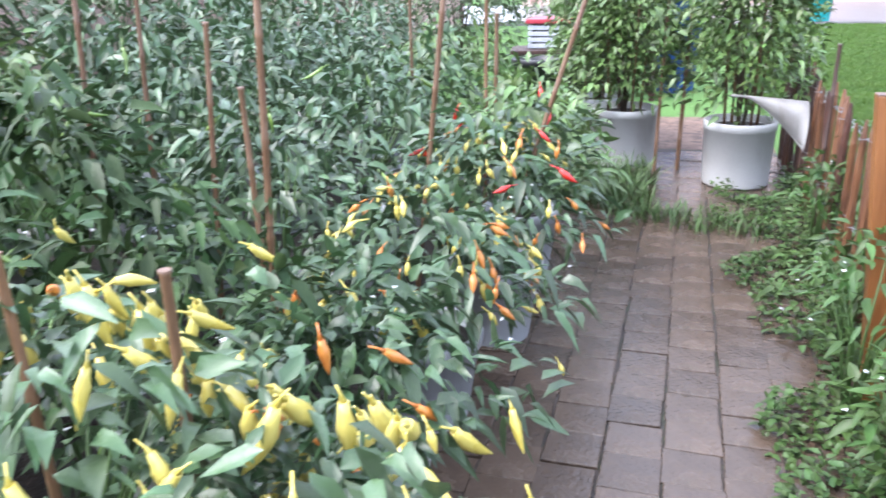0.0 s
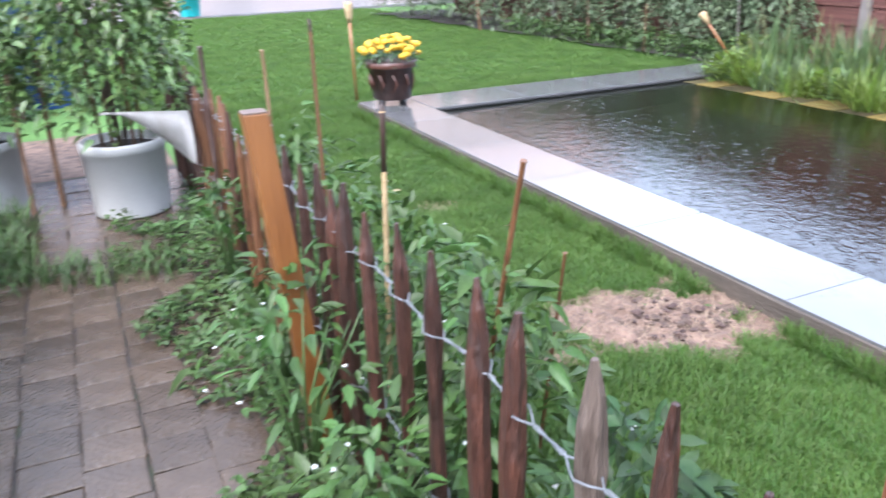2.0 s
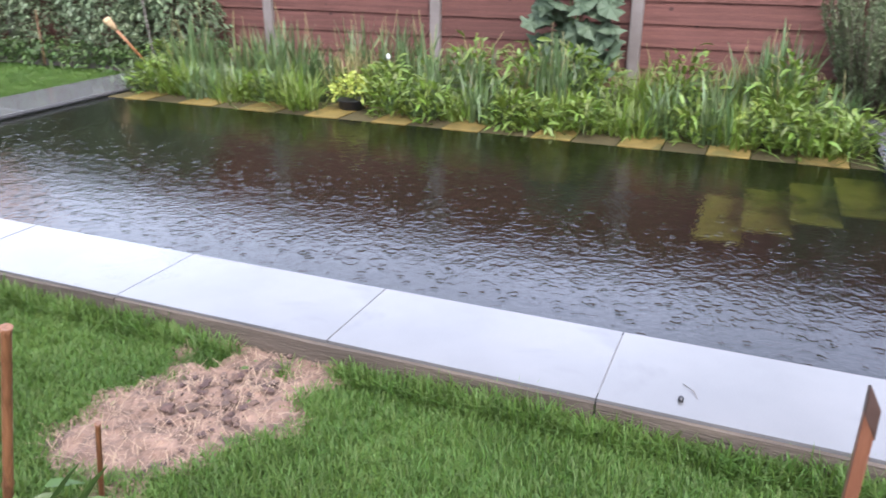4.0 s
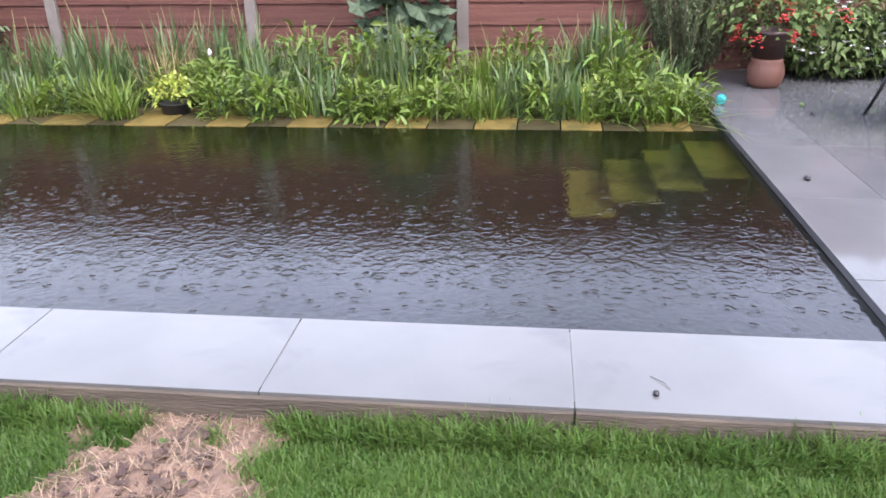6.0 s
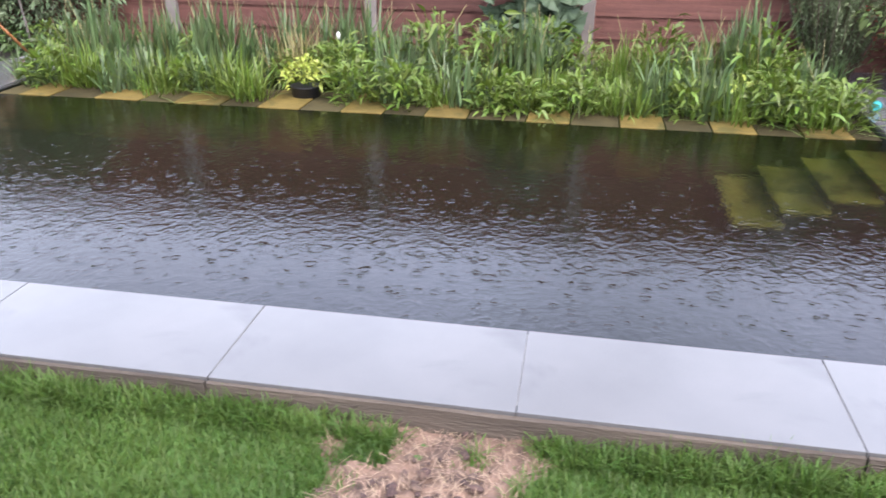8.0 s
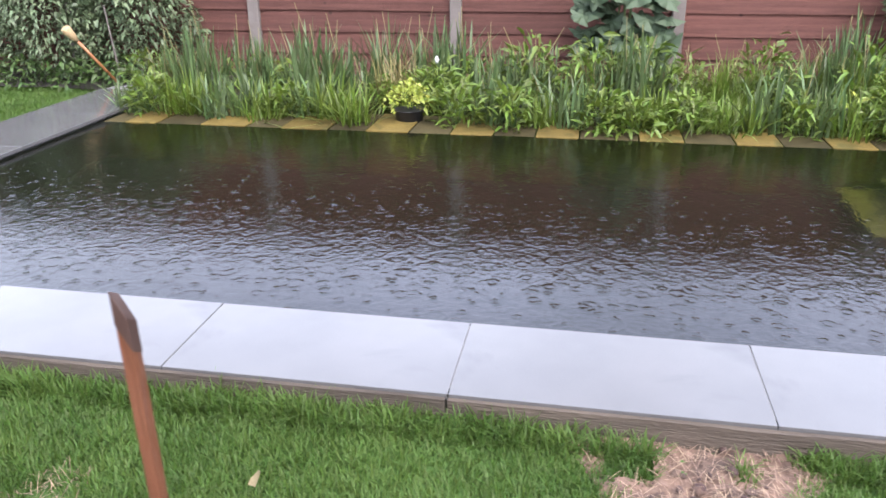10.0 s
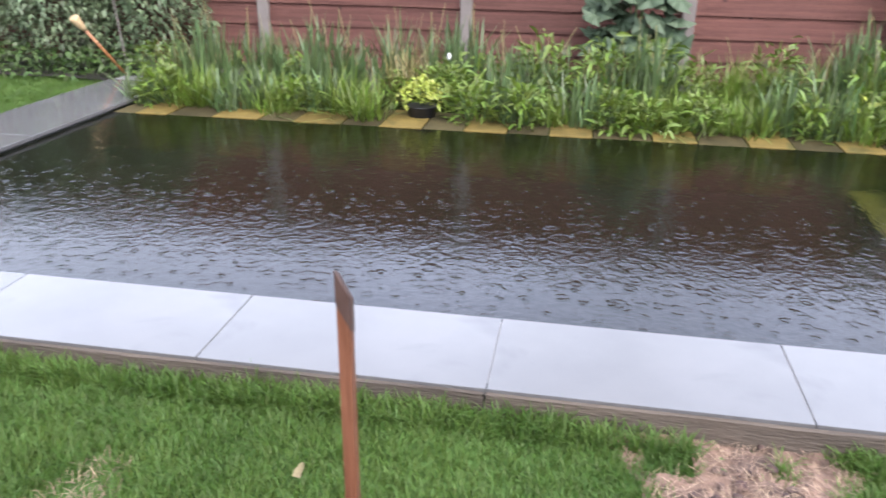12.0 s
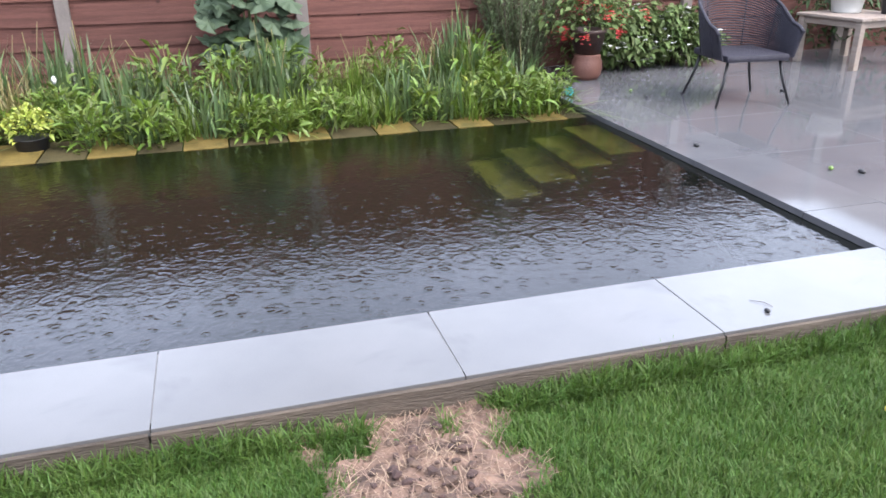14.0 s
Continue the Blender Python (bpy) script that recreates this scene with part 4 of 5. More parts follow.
def needle_bush(x, y, z, r, h, seed):
    rng = np.random.default_rng(seed)
    t = thing("feathery_shrub", pose(x, y, z), "upright feathery grey-green shrub against the fence", "shrub")
    n = 110
    tubes, bases, ways = [], [], []
    for k in range(n):
        a, d = rng.uniform(0, 6.283), r * math.sqrt(rng.uniform(0, 1))
        hh = h * rng.uniform(0.6, 1.05)
        p0, p1 = np.array([0.3 * d * math.cos(a), 0.3 * d * math.sin(a), 0]), np.array([d * math.cos(a), d * math.sin(a), hh])
        tubes.append(tube([p0, (p0 + p1) / 2 + rng.normal(0, 0.02, 3), p1], [0.004, 0.003, 0.0012], 4))
        s = rng.uniform(0.15, 1.0, 130)[:, None]
        bases.append(p0 + (p1 - p0) * s)
        ways.append(unit(p1 - p0)[None] + 0.6 * rng.normal(size=(130, 3)))
    part("stem", join(*tubes), M_WOODY, t)
    b, w = np.concatenate(bases), np.concatenate(ways)
    v, f = leaves(rng, b, w, rng.uniform(0.03, 0.055, len(b)), 0.012, 0.05)
    part("foliage", raw_mesh("foliage", v, f, M_ROSEMARY), None, t)


needle_bush(7.12, 1.16, 0.08, 0.5, 1.2, 31)
blade_clump("iris_clump", 6.75, 1.75, 0.08, 801, 45, 0.75, 0.022, 0.15, M_IRIS, "tall sword-shaped iris leaves by the patio", 0.22)
blade_clump("sedge_clump", 6.15, 1.32, 0.02, 802, 22, 0.42, 0.010, 0.06, M_IRIS, "arching grass overhanging the patio corner", 0.9)


# ---- patio corner: geranium pot, flowering shrub, chair, table ----
def geranium():
    rng = np.random.default_rng(41)
    t = thing("geranium_pot", pose(6.82, 0.62, TOP), "red geranium in a dark pot standing on a round terracotta pot", "potted plant")
    part("terracotta_pot", lathe([(0.10, 0), (0.125, 0.04), (0.136, 0.10), (0.13, 0.16), (0.115, 0.19), (0.12, 0.21), (0.10, 0.22)]), M_TERRA, t)
    part("pot", lathe([(0.11, 0.225), (0.155, 0.40), (0.165, 0.405), (0.165, 0.43), (0.14, 0.43), (0.13, 0.40)]), M_DARKPOT, t, "dark brown glazed pot")
    base, way = bush_points(rng, 560, 0.40, 0.34, 0.80, 0.2)
    ln = rng.uniform(0.035, 0.065, 560)
    v, f = leaves(rng, base, way, ln, ln * 0.85, 0.4, shape=np.array([0.3, 1.0, 0.8, 0.1]))
    part("foliage", raw_mesh("foliage", v, f, M_SHRUB), None, t)
    heads, _ = bush_points(rng, 24, 0.43, 0.36, 0.78, 0.85)
    for h in heads:
        near = h + 0.026 * rng.normal(size=(12, 3))
        part("flower_head", flowers(rng, near, 0.024, M_PETAL_R, "flower_head"), None, t, "red flower head")


geranium()


def shrub(name, x, y, z, rx, ry, h, n, size, material, label, seed, white=0, ratio=0.5, group="", category="shrub"):
    rng = np.random.default_rng(seed)
    t = thing(name, pose(x, y, z), label, category, group)
    part("stem", stems(rng, 14, min(rx, ry) * 0.8, h * 0.85, 0.009, 0.0), M_WOODY, t)
    base, way = bush_points(rng, n, 1.0, 0.03, h, 0.35, 7)
    base[:, 0] *= rx
    base[:, 1] *= ry
    ln = size * rng.uniform(0.6, 1.35, n)
    v, f = leaves(rng, base, way, ln, ln * ratio, rng.uniform(0.1, 0.7, n))
    part("foliage", raw_mesh("foliage", v, f, material), None, t)
    if white:
        b2, _ = bush_points(rng, white, 1.02, 0.05, h, 0.9, 7)
        b2[:, 0] *= rx
        b2[:, 1] *= ry
        part("blossom", flowers(rng, b2, 0.034, M_PETAL_W, "blossom"), None, t, "white flowers")
    return t


shrub("flowering_shrub", 7.24, -0.02, 0.10, 0.30, 0.46, 0.54, 2600, 0.065, M_SHRUB, "leafy bright green shrub dotted with white flowers", 51, 130, 0.62)
shrub("flowering_shrub", 7.22, -0.52, 0.10, 0.30, 0.44, 0.50, 2400, 0.065, M_SHRUB, "leafy bright green shrub dotted with white flowers", 52, 130, 0.62)
shrub("back_shrub", 7.25, 0.42, 0.10, 0.26, 0.4, 0.95, 1100, 0.05, M_SHRUB, "green shrub with red-tinged leaves behind the pots", 53)
shrub("back_shrub", 7.3, -2.6, 0.10, 0.3, 0.9, 0.9, 1100, 0.07, M_LEAF_SHADED, "dark green shrub behind the table", 54)


def armchair(m):
    t = thing("garden_armchair", m, "charcoal woven garden armchair with thin black metal legs", "chair")
    seat = boxed(-0.25, 0.25, -0.26, 0.25, 0.325, 0.375, 0.018)
    part("seat", seat, M_WICKER, t)
    # woven shell: stacked cords bent round the back and arms
    def rim(a, lift):
        """Plan of the shell: a from -1 (one arm end) over 0 (back) to 1."""
        wide = 0.285 + 0.05 * lift
        if abs(a) < 0.6:
            ang = a / 0.6 * math.pi / 2
            return Vector((wide * math.sin(ang), 0.24 * math.cos(ang) + 0.02 + 0.05 * lift * math.cos(ang), 0))
        return Vector((math.copysign(wide, a), 0.02 - (abs(a) - 0.6) / 0.4 * 0.27, 0))
    for k in range(26):
        lift = k / 25
        pts = []
        for q in range(29):
            a = -1 + 2 * q / 28
            top = 0.22 + 0.27 * max(0.0, math.cos(a * 1.9)) ** 1.2
            if abs(a) > 0.9:
                top *= 1 - (abs(a) - 0.9) * 2.2
            p = rim(a, lift)
            p.z = 0.35 + top * lift
            pts.append(p)
        part("cord", tube(pts, 0.0058 if k < 25 else 0.014, 6), M_WICKER, t)
    for a in (-0.8, -0.5, -0.2, 0.2, 0.5, 0.8):
        part("shell_rib", tube([Vector((rim(a, 0).x, rim(a, 0).y, 0.345)), Vector((rim(a, 1).x, rim(a, 1).y, 0.35 + 0.20 + 0.24 * max(0.0, math.cos(a * 1.9)) ** 1.2))], 0.006, 6), M_WICKER, t)
    for sx, sy in ((-1, -1), (1, -1), (-1, 1), (1, 1)):
        part("leg", tube([(sx * 0.21, sy * 0.2, 0.33), (sx * 0.24, sy * 0.225, 0.18), (sx * 0.30, sy * 0.26, 0.0)], [0.012, 0.011, 0.009], 10), M_LEG, t)
    return t


armchair(pose(5.63, -0.06, TOP, 0, 0, -95))


def garden_table(m):
    t = thing("garden_table", m, "small whitewashed wooden garden table on square legs", "table")
    for k in range(6):
        part("top_board", boxed(-0.37, 0.37, -0.37 + 0.1235 * k + 0.002, -0.37 + 0.1235 * (k + 1) - 0.002, 0.435, 0.46, 0.004), M_TABLE, t)
    for s in (-1, 1):
        part("apron", boxed(-0.29, 0.29, s * 0.32 - 0.01, s * 0.32 + 0.01, 0.37, 0.433, 0.003), M_TABLE, t)
        part("apron", boxed(s * 0.32 - 0.01, s * 0.32 + 0.01, -0.29, 0.29, 0.37, 0.433, 0.003), M_TABLE, t)
        for q in (-1, 1):
            part("leg", boxed(s * 0.32 - 0.03, s * 0.32 + 0.03, q * 0.32 - 0.03, q * 0.32 + 0.03, 0.0, 0.433, 0.005), M_TABLE, t)
    return t


garden_table(pose(6.71, -2.10, TOP, 0, 0, 8))
t = thing("white_planter", pose(6.84, -2.09, TOP + 0.461), "round white glazed planter on the table", "pot")
pot(t, 0.13, 0.165, 0.25, M_WHITE)
t = thing("dark_planter", pose(6.56, -2.36, TOP + 0.461), "dark round planter on the table", "pot")
pot(t, 0.09, 0.12, 0.2, M_BLACK)
for x, y, z in ((4.527, 0.988, TOP), (3.768, 0.455, TOP), (5.904, 0.539, TOP), (5.755, -0.601, TOP), (2.541, 1.995, TOP)):
    ob = part("pebble", lathe([(0.012, 0.0), (0.02, 0.006), (0.018, 0.016), (0.006, 0.022)], 10), M_PEBBLE)
    ob.location = (x, y, z + 0.001)
    ob.scale = (0.65, 0.45, 0.6) if y > 1.5 else (1.2, 0.8, 1)
    tagged(ob, "small black snail-like pebble on wet stone", "pebble", "pebbles on the paving")
for x, y, z, c in ((3.864, 0.574, TOP, M_FRUIT_G), (6.164, 0.535, TOP, M_FRUIT_G), (1.98, 2.0, 0.05, M_FRUIT_Y)):
    ob = part("fallen_fruit", lathe([(0.006, 0.0), (0.018, 0.008), (0.02, 0.018), (0.012, 0.03), (0.003, 0.033)], 12), c)
    ob.location = (x, y, z + 0.001)
    ob.scale = (0.75, 0.75, 0.75)
    tagged(ob, "small fallen yellow-green fruit", "fruit")
ob = part("twig", tube([(2.635, 2.0, TOP + 0.003), (2.60, 1.965, TOP + 0.006), (2.566, 1.951, TOP + 0.003)], [0.0009, 0.0012, 0.0008], 6), M_WOODY)
tagged(ob, "thin brown twig on the coping", "twig")
ob = part("garden_bottle", lathe([(0.03, 0), (0.035, 0.01), (0.035, 0.07), (0.012, 0.10), (0.012, 0.12), (0.004, 0.121)], 14), M_TURQUOISE)
ob.matrix_world = pose(6.17, 1.08, TOP + 0.034, 90, 0, 70) @ Matrix.Scale(0.95, 4)
tagged(ob, "turquoise plastic bottle lying by the pond corner", "bottle")
rng = np.random.default_rng(77)
for x, y in ((2.03, 4.47), (1.75, 5.3)):
    v, f = leaves(rng, np.array([[0, 0, 0.0]]), np.array([[1.0, 0.3, 0.05]]), 0.07, 0.045, 0.1)
    ob = part("fallen_leaf", raw_mesh("fallen_leaf", v, f, M_DEADLEAF))
    ob.location = (x, y, 0.055)
    tagged(ob, "pale dead leaf lying on the grass", "leaf")


# ---- low chestnut-pale fence beside the path ----
pale_fence = thing("pale_fence", Matrix(), "low split-chestnut pale fence bound with twisted wire", "fence")
FENCE_LINE = 0.755


def pale(y, top, material, seed, x=FENCE_LINE, width=0.036, lean=0.0):
    """One split pale: rough round section, slightly bent, hewn to a point."""
    r = random.Random(seed)
    pts, rad = [], []
    bx, by = r.uniform(-0.015, 0.015), r.uniform(-0.015, 0.015)
    for t in (0, 0.14, 0.28, 0.42, 0.56, 0.7, 0.8, 0.88, 0.94, 1.0):
        pts.append((x + bx * math.sin(3 * t) + lean * 0.3 * t, y + by * math.sin(2.5 * t + 1) + lean * t, top * t))
        rad.append(width * 0.56 * (1.0 + 0.14 * r.uniform(-1, 1)) * (1 if t < 0.87 else 1 - (t - 0.87) / 0.13 * 0.72))
    bm = tube(pts, rad, 7)
    for f in bm.faces:
        f.smooth = False
    for v in bm.verts:
        v.co.x += 0.004 * noise.noise(v.co * 25 + Vector((seed, 0, 0)))
        v.co.y += 0.004 * noise.noise(v.co * 25 + Vector((0, seed, 9)))
    return part("pale", bm, material, pale_fence)


PALES = [(1.752, 0.86, M_PALE), (1.883, 0.887, M_PALE), (2.035, 0.868, M_PALE_GREY), (2.22, 0.853, M_PALE), (2.34, 0.861, M_PALE), (2.535, 0.842, M_PALE), (2.70, 0.846, M_PALE),
         (2.89, 0.812, M_PALE), (3.034, 0.846, M_PALE), (3.14, 0.80, M_PALE), (3.264, 0.838, M_PALE), (3.43, 0.80, M_PALE), (3.60, 0.82, M_PALE), (3.74, 0.80, M_PALE),
         (3.88, 0.78, M_PALE_ORANGE), (4.02, 0.80, M_PALE_ORANGE), (4.16, 0.78, M_PALE_ORANGE), (4.32, 0.76, M_PALE_ORANGE), (4.48, 0.80, M_PALE), (4.62, 0.76, M_PALE_ORANGE), (4.742, 0.75, M_PALE_ORANGE), (4.9, 0.78, M_PALE_ORANGE), (5.08, 0.76, M_PALE),
         (5.25, 0.78, M_PALE_ORANGE), (5.42, 0.77, M_PALE_ORANGE), (5.57, 0.78, M_PALE), (5.72, 0.77, M_PALE_ORANGE), (5.9, 0.80, M_PALE), (6.1, 0.84, M_PALE), (6.28, 0.86, M_PALE_ORANGE), (6.45, 0.86, M_PALE), (6.65, 0.88, M_PALE),
         (1.60, 0.82, M_PALE), (1.43, 0.80, M_PALE), (1.26, 0.79, M_PALE), (1.08, 0.8, M_PALE), (0.9, 0.8, M_PALE)]
for i, (y, top, m) in enumerate(PALES):
    pale(y, top * (1 + (0.05 * math.sin(i * 7.3) if y > 3.8 else 0)), m, i, width=(0.035 if m is M_PALE else 0.036) * (0.85 + 0.3 * math.sin(i * 3.7) ** 2), x=FENCE_LINE, lean=0.05 * math.sin(i * 5.1) if y > 3.7 else 0.0)
stands = sorted(y for y, top, m in PALES)
for level in (0.69, 0.31):
    for strand in (-1, 1):
        pts = []
        for i, (a, b) in enumerate(zip(stands, stands[1:])):
            sag = level + 0.015 * math.sin(i * 2.3)
            for f, off, dz in ((0.0, 0.0215, 0.0), (0.14, 0.011, 0.002), (0.3, -0.003, 0.0), (0.5, 0.003, -0.004), (0.7, -0.003, 0.0), (0.86, 0.011, 0.002)):
                pts.append((FENCE_LINE + strand * off, a + (b - a) * f, sag + strand * dz + (0.015 * math.sin((i + 1) * 2.3) - 0.015 * math.sin(i * 2.3)) * f))
        part("wire", tube(pts, 0.0018, 6), M_WIRE, pale_fence)

# taller stakes behind the pales
def cane(x, y, x2, y2, z2, r=0.008, material=None, tip=0.0, label="thin brown bamboo cane pushed into the ground", z0=0.0):
    t = thing("bamboo_cane", pose(x, y, z0), label, "cane", "garden canes")
    d = Vector((x2 - x, y2 - y, z2 - z0))
    pts, rad = [], []
    knots = max(2, int(d.length / 0.22))
    for k in range(knots + 1):
        for off, f in ((-0.008, 1.0), (0.0, 1.22), (0.008, 1.0)):
            s = min(1.0, max(0.0, k / knots + off / d.length))
            pts.append(d * s)
            rad.append(r * f * (1.05 - 0.2 * s))
    keep = [0] + [i for i in range(1, len(pts)) if (pts[i] - pts[i - 1]).length > 1e-4]
    part("cane", tube([pts[i] for i in keep], [rad[i] for i in keep], 8), material or M_CANE, t)
    if tip:
        u = d.normalized()
        part("tip", tube([d - u * tip, d, d + u * 0.02], [r * 1.0, r * 0.95, r * 0.2], 8), M_CANE_DARK, t, "dark weathered tip")
    return t


def stake(x, y, top, seed):
    """A thin split stake with a slanting, blackened cut."""
    t = thing("split_stake", pose(x, y, 0), "thin orange split stake with a blackened slanting tip", "stake", "split stakes")
    bm = boxed(-0.005, 0.005, -0.0045, 0.0045, 0, top, 0.001)
    for v in bm.verts:
        if v.co.z > top - 0.01:
            v.co.z += 2.0 * v.co.y - 0.6 * v.co.x
        v.co.y += 0.004 * math.sin(v.co.z * 5 + seed)
    part("shaft", bm, M_STAKE, t)
    bm = boxed(-0.0054, 0.0054, -0.0049, 0.0049, top - 0.022, top + 0.003, 0.001)
    for v in bm.verts:
        v.co.z += 2.0 * v.co.y - 0.6 * v.co.x
        v.co.y += 0.004 * math.sin(v.co.z * 5 + seed)
    part("tip", bm, M_CANE_DARK, t, "blackened cut tip")


stake(1.04, 1.80, 1.055, 1)
stake(0.98, 3.985, 1.135, 2)
cane(1.03, 2.92, 1.016, 2.637, 0.954, 0.007, M_PALE_ORANGE, 0.0)
cane(1.229, 2.89, 1.211, 2.763, 0.669, 0.005, M_PALE_ORANGE)
cane(0.90, 3.20, 0.914, 3.163, 0.978, 0.008, M_TORCH_TOP, 0.16)
cane(0.92, 4.45, 0.92, 4.5, 1.0, 0.008)
cane(0.72, 4.80, 0.726, 4.812, 0.998, 0.012, M_CANE_DARK)

post = thing("timber_post", pose(0.68, 3.12, 0), "orange square timber post leaning at the path's edge", "post")
bm = boxed(-0.031, 0.031, -0.028, 0.028, 0, 1.0, 0.004)
for v in bm.verts:
    v.co.x += -0.08 * v.co.z
    v.co.y += 0.10 * v.co.z
part("post", bm, M_POST, post)
bm = boxed(-0.030, 0.030, -0.027, 0.027, 1.0, 1.004, 0.001)
for v in bm.verts:
    v.co.x += -0.08 * v.co.z
    v.co.y += 0.10 * v.co.z
part("end_grain", bm, M_ENDGRAIN, post, "grey sawn end grain")

# ---- white buckets with tall climbing plants at the path's end ----
def bucket_plant(x, y, seed, r, h, material, top, label, spread):
    rng = np.random.default_rng(seed)
    t = thing("bucket_plant", pose(x, y, 0.024), label, "potted plant", "potted plants at the path's end")
    pot(t, r * 0.91, r, h, material, "large white plastic tub" if material is M_WHITE else "", rim=1.02)
    for k in range(4):
        a = k * 1.6 + 0.4
        part("cane", tube([(0.5 * r * math.cos(a), 0.5 * r * math.sin(a), h * 0.85), (0.7 * r * math.cos(a), 0.7 * r * math.sin(a), top)], [0.009, 0.008], 7), M_CANE, t)
    part("stem", stems(rng, 8, spread * 0.6, top * 0.95, 0.008, h * 0.85), M_WOODY, t)
    n = 4600
    base, way = bush_points(rng, n, spread, h + 0.02, top, 0.1)
    thin = rng.uniform(0, 1, n) < 0.45 + 0.75 * np.clip((base[:, 2] - h) / (top - h), 0, 1)
    base, way = base[thin], way[thin]
    ln = rng.uniform(0.04, 0.08, len(base))
    v, f = leaves(rng, base, way, ln, ln * 0.55, rng.uniform(0.1, 0.6, len(base)))
    part("foliage", raw_mesh("foliage", v, f, M_CHILLI_LIGHT), None, t)
    b2, _ = bush_points(rng, 40, spread, top * 0.75, top, 0.7)
    part("blossom", flowers(rng, b2, 0.012, M_PETAL_W, "blossom"), None, t, "tiny white flowers")


bucket_plant(0.395, 5.86, 61, 0.222, 0.41, M_WHITE, 1.45, "dark leafy climber in a large white plastic tub", 0.46)
bucket_plant(-0.36, 6.30, 62, 0.235, 0.40, M_WHITE, 1.30, "dark leafy climber in a pale grey tub", 0.46)
bucket_plant(-0.62, 7.0, 63, 0.20, 0.36, M_GREYPOT, 1.35, "tall leafy climber on canes behind the tubs", 0.42)
cane(0.03, 6.14, 0.05, 6.2, 1.15, 0.014, None, 0.0, "brown stake at the end of the path")
cane(-0.12, 6.05, -0.10, 6.1, 1.2, 0.011, None, 0.0, "brown stake at the end of the path")

scoop = bmesh.new()
rows = []
for k in range(9):
    t = k / 8
    c = Vector((0.30 + 0.40 * t, 5.45 - 0.10 * t, 0.655 - 0.012 * t))
    w = 0.014 + 0.36 * max(0, t - 0.20) ** 1.35
    ring = []
    for q in range(9):
        a = math.radians(-80 + 160 * q / 8)
        ring.append(scoop.verts.new(c + Vector((0.0, -0.09 * w / 0.2 * math.cos(a) * 0.9, -0.5 * w + 0.5 * w * math.sin(a)))))
    rows.append(ring)
for r0, r1 in zip(rows, rows[1:]):
    for q in range(8):
        scoop.faces.new((r0[q], r0[q + 1], r1[q + 1], r1[q])).smooth = True
bmesh.ops.solidify(scoop, geom=scoop.faces[:], thickness=0.004)
ob = tagged(part("plastic_funnel", scoop, M_SCOOP), "white plastic funnel-shaped piece hanging on the fence", "funnel")

# ---- chilli plants along the path ----
Y, S, O, R, G = "yellow", "small", "orange", "red", "green"
# Three inner plants take the darker leaf colour in place of deep shade.
PLANTS = [
    (-0.42, 1.38, 0.30, 0.80, [(Y, 46, 0.45, 0.76), (O, 5, 0.4, 0.65)], M_CHILLI, 0.075),
    (-0.88, 1.46, 0.36, 0.90, [(Y, 95, 0.5, 0.74), (O, 5, 0.4, 0.6)], M_CHILLI, 0.075),
    (-0.66, 2.05, 0.32, 0.68, [(Y, 16, 0.35, 0.66), (O, 6, 0.3, 0.55), (S, 6, 0.3, 0.5)], M_CHILLI, 0.08),
    (-1.22, 2.15, 0.38, 0.84, [(Y, 6, 0.5, 0.8), (G, 5, 0.5, 0.8)], M_LEAF_SHADED, 0.085),
    (-0.70, 2.72, 0.36, 0.74, [(S, 84, 0.28, 0.74)], M_CHILLI, 0.08),
    (-0.62, 3.35, 0.38, 0.82, [(S, 50, 0.35, 0.8), (R, 6, 0.55, 0.85)], M_CHILLI, 0.085),
    (-1.30, 2.95, 0.40, 0.92, [(G, 6, 0.5, 0.9)], M_CHILLI, 0.08),
    (-0.66, 4.05, 0.40, 0.84, [(R, 3, 0.6, 0.85), (G, 8, 0.4, 0.9)], M_CHILLI_LIGHT, 0.085),
    (-1.32, 3.80, 0.42, 0.98, [(G, 6, 0.5, 0.95)], M_CHILLI, 0.08),
    (-0.76, 4.80, 0.40, 0.80, [(G, 6, 0.5, 0.9)], M_CHILLI_LIGHT, 0.085),
    (-1.40, 4.70, 0.44, 1.00, [(G, 4, 0.6, 0.95)], M_CHILLI, 0.08),
    (-1.85, 1.75, 0.42, 0.96, [(G, 6, 0.6, 0.9)], M_LEAF_SHADED, 0.11),
    (-1.98, 2.60, 0.44, 1.05, [(G, 5, 0.6, 1.0)], M_LEAF_SHADED, 0.11),
    (-2.05, 3.50, 0.46, 1.12, [(G, 4, 0.6, 1.0)], M_CHILLI, 0.08),
    (-2.10, 4.40, 0.46, 1.14, [], M_CHILLI, 0.08),
    (-2.15, 5.30, 0.46, 1.16, [], M_CHILLI, 0.08),
    (-1.42, 5.55, 0.44, 1.02, [], M_CHILLI_LIGHT, 0.08),
    (-2.65, 2.10, 0.46, 1.15, [], M_CHILLI, 0.11),
    (-2.75, 3.10, 0.48, 1.22, [], M_CHILLI_LIGHT, 0.11),
    (-2.85, 4.10, 0.48, 1.26, [], M_CHILLI, 0.11),
    (-2.90, 5.10, 0.48, 1.30, [], M_CHILLI, 0.11),
    (-2.95, 6.10, 0.50, 1.30, [], M_CHILLI, 0.11),
    (-2.20, 6.20, 0.46, 1.18, [], M_CHILLI, 0.08),
]
for i, (x, y, r, h, fruit, m, size) in enumerate(PLANTS):
    chilli_plant(x, y, 200 + i, r * 1.08, h, 680 if i < 10 else 850, fruit, m, M_GREYPOT if i % 3 else M_WHITE, size, 10, 0.38 if x > -1 else 0.30)

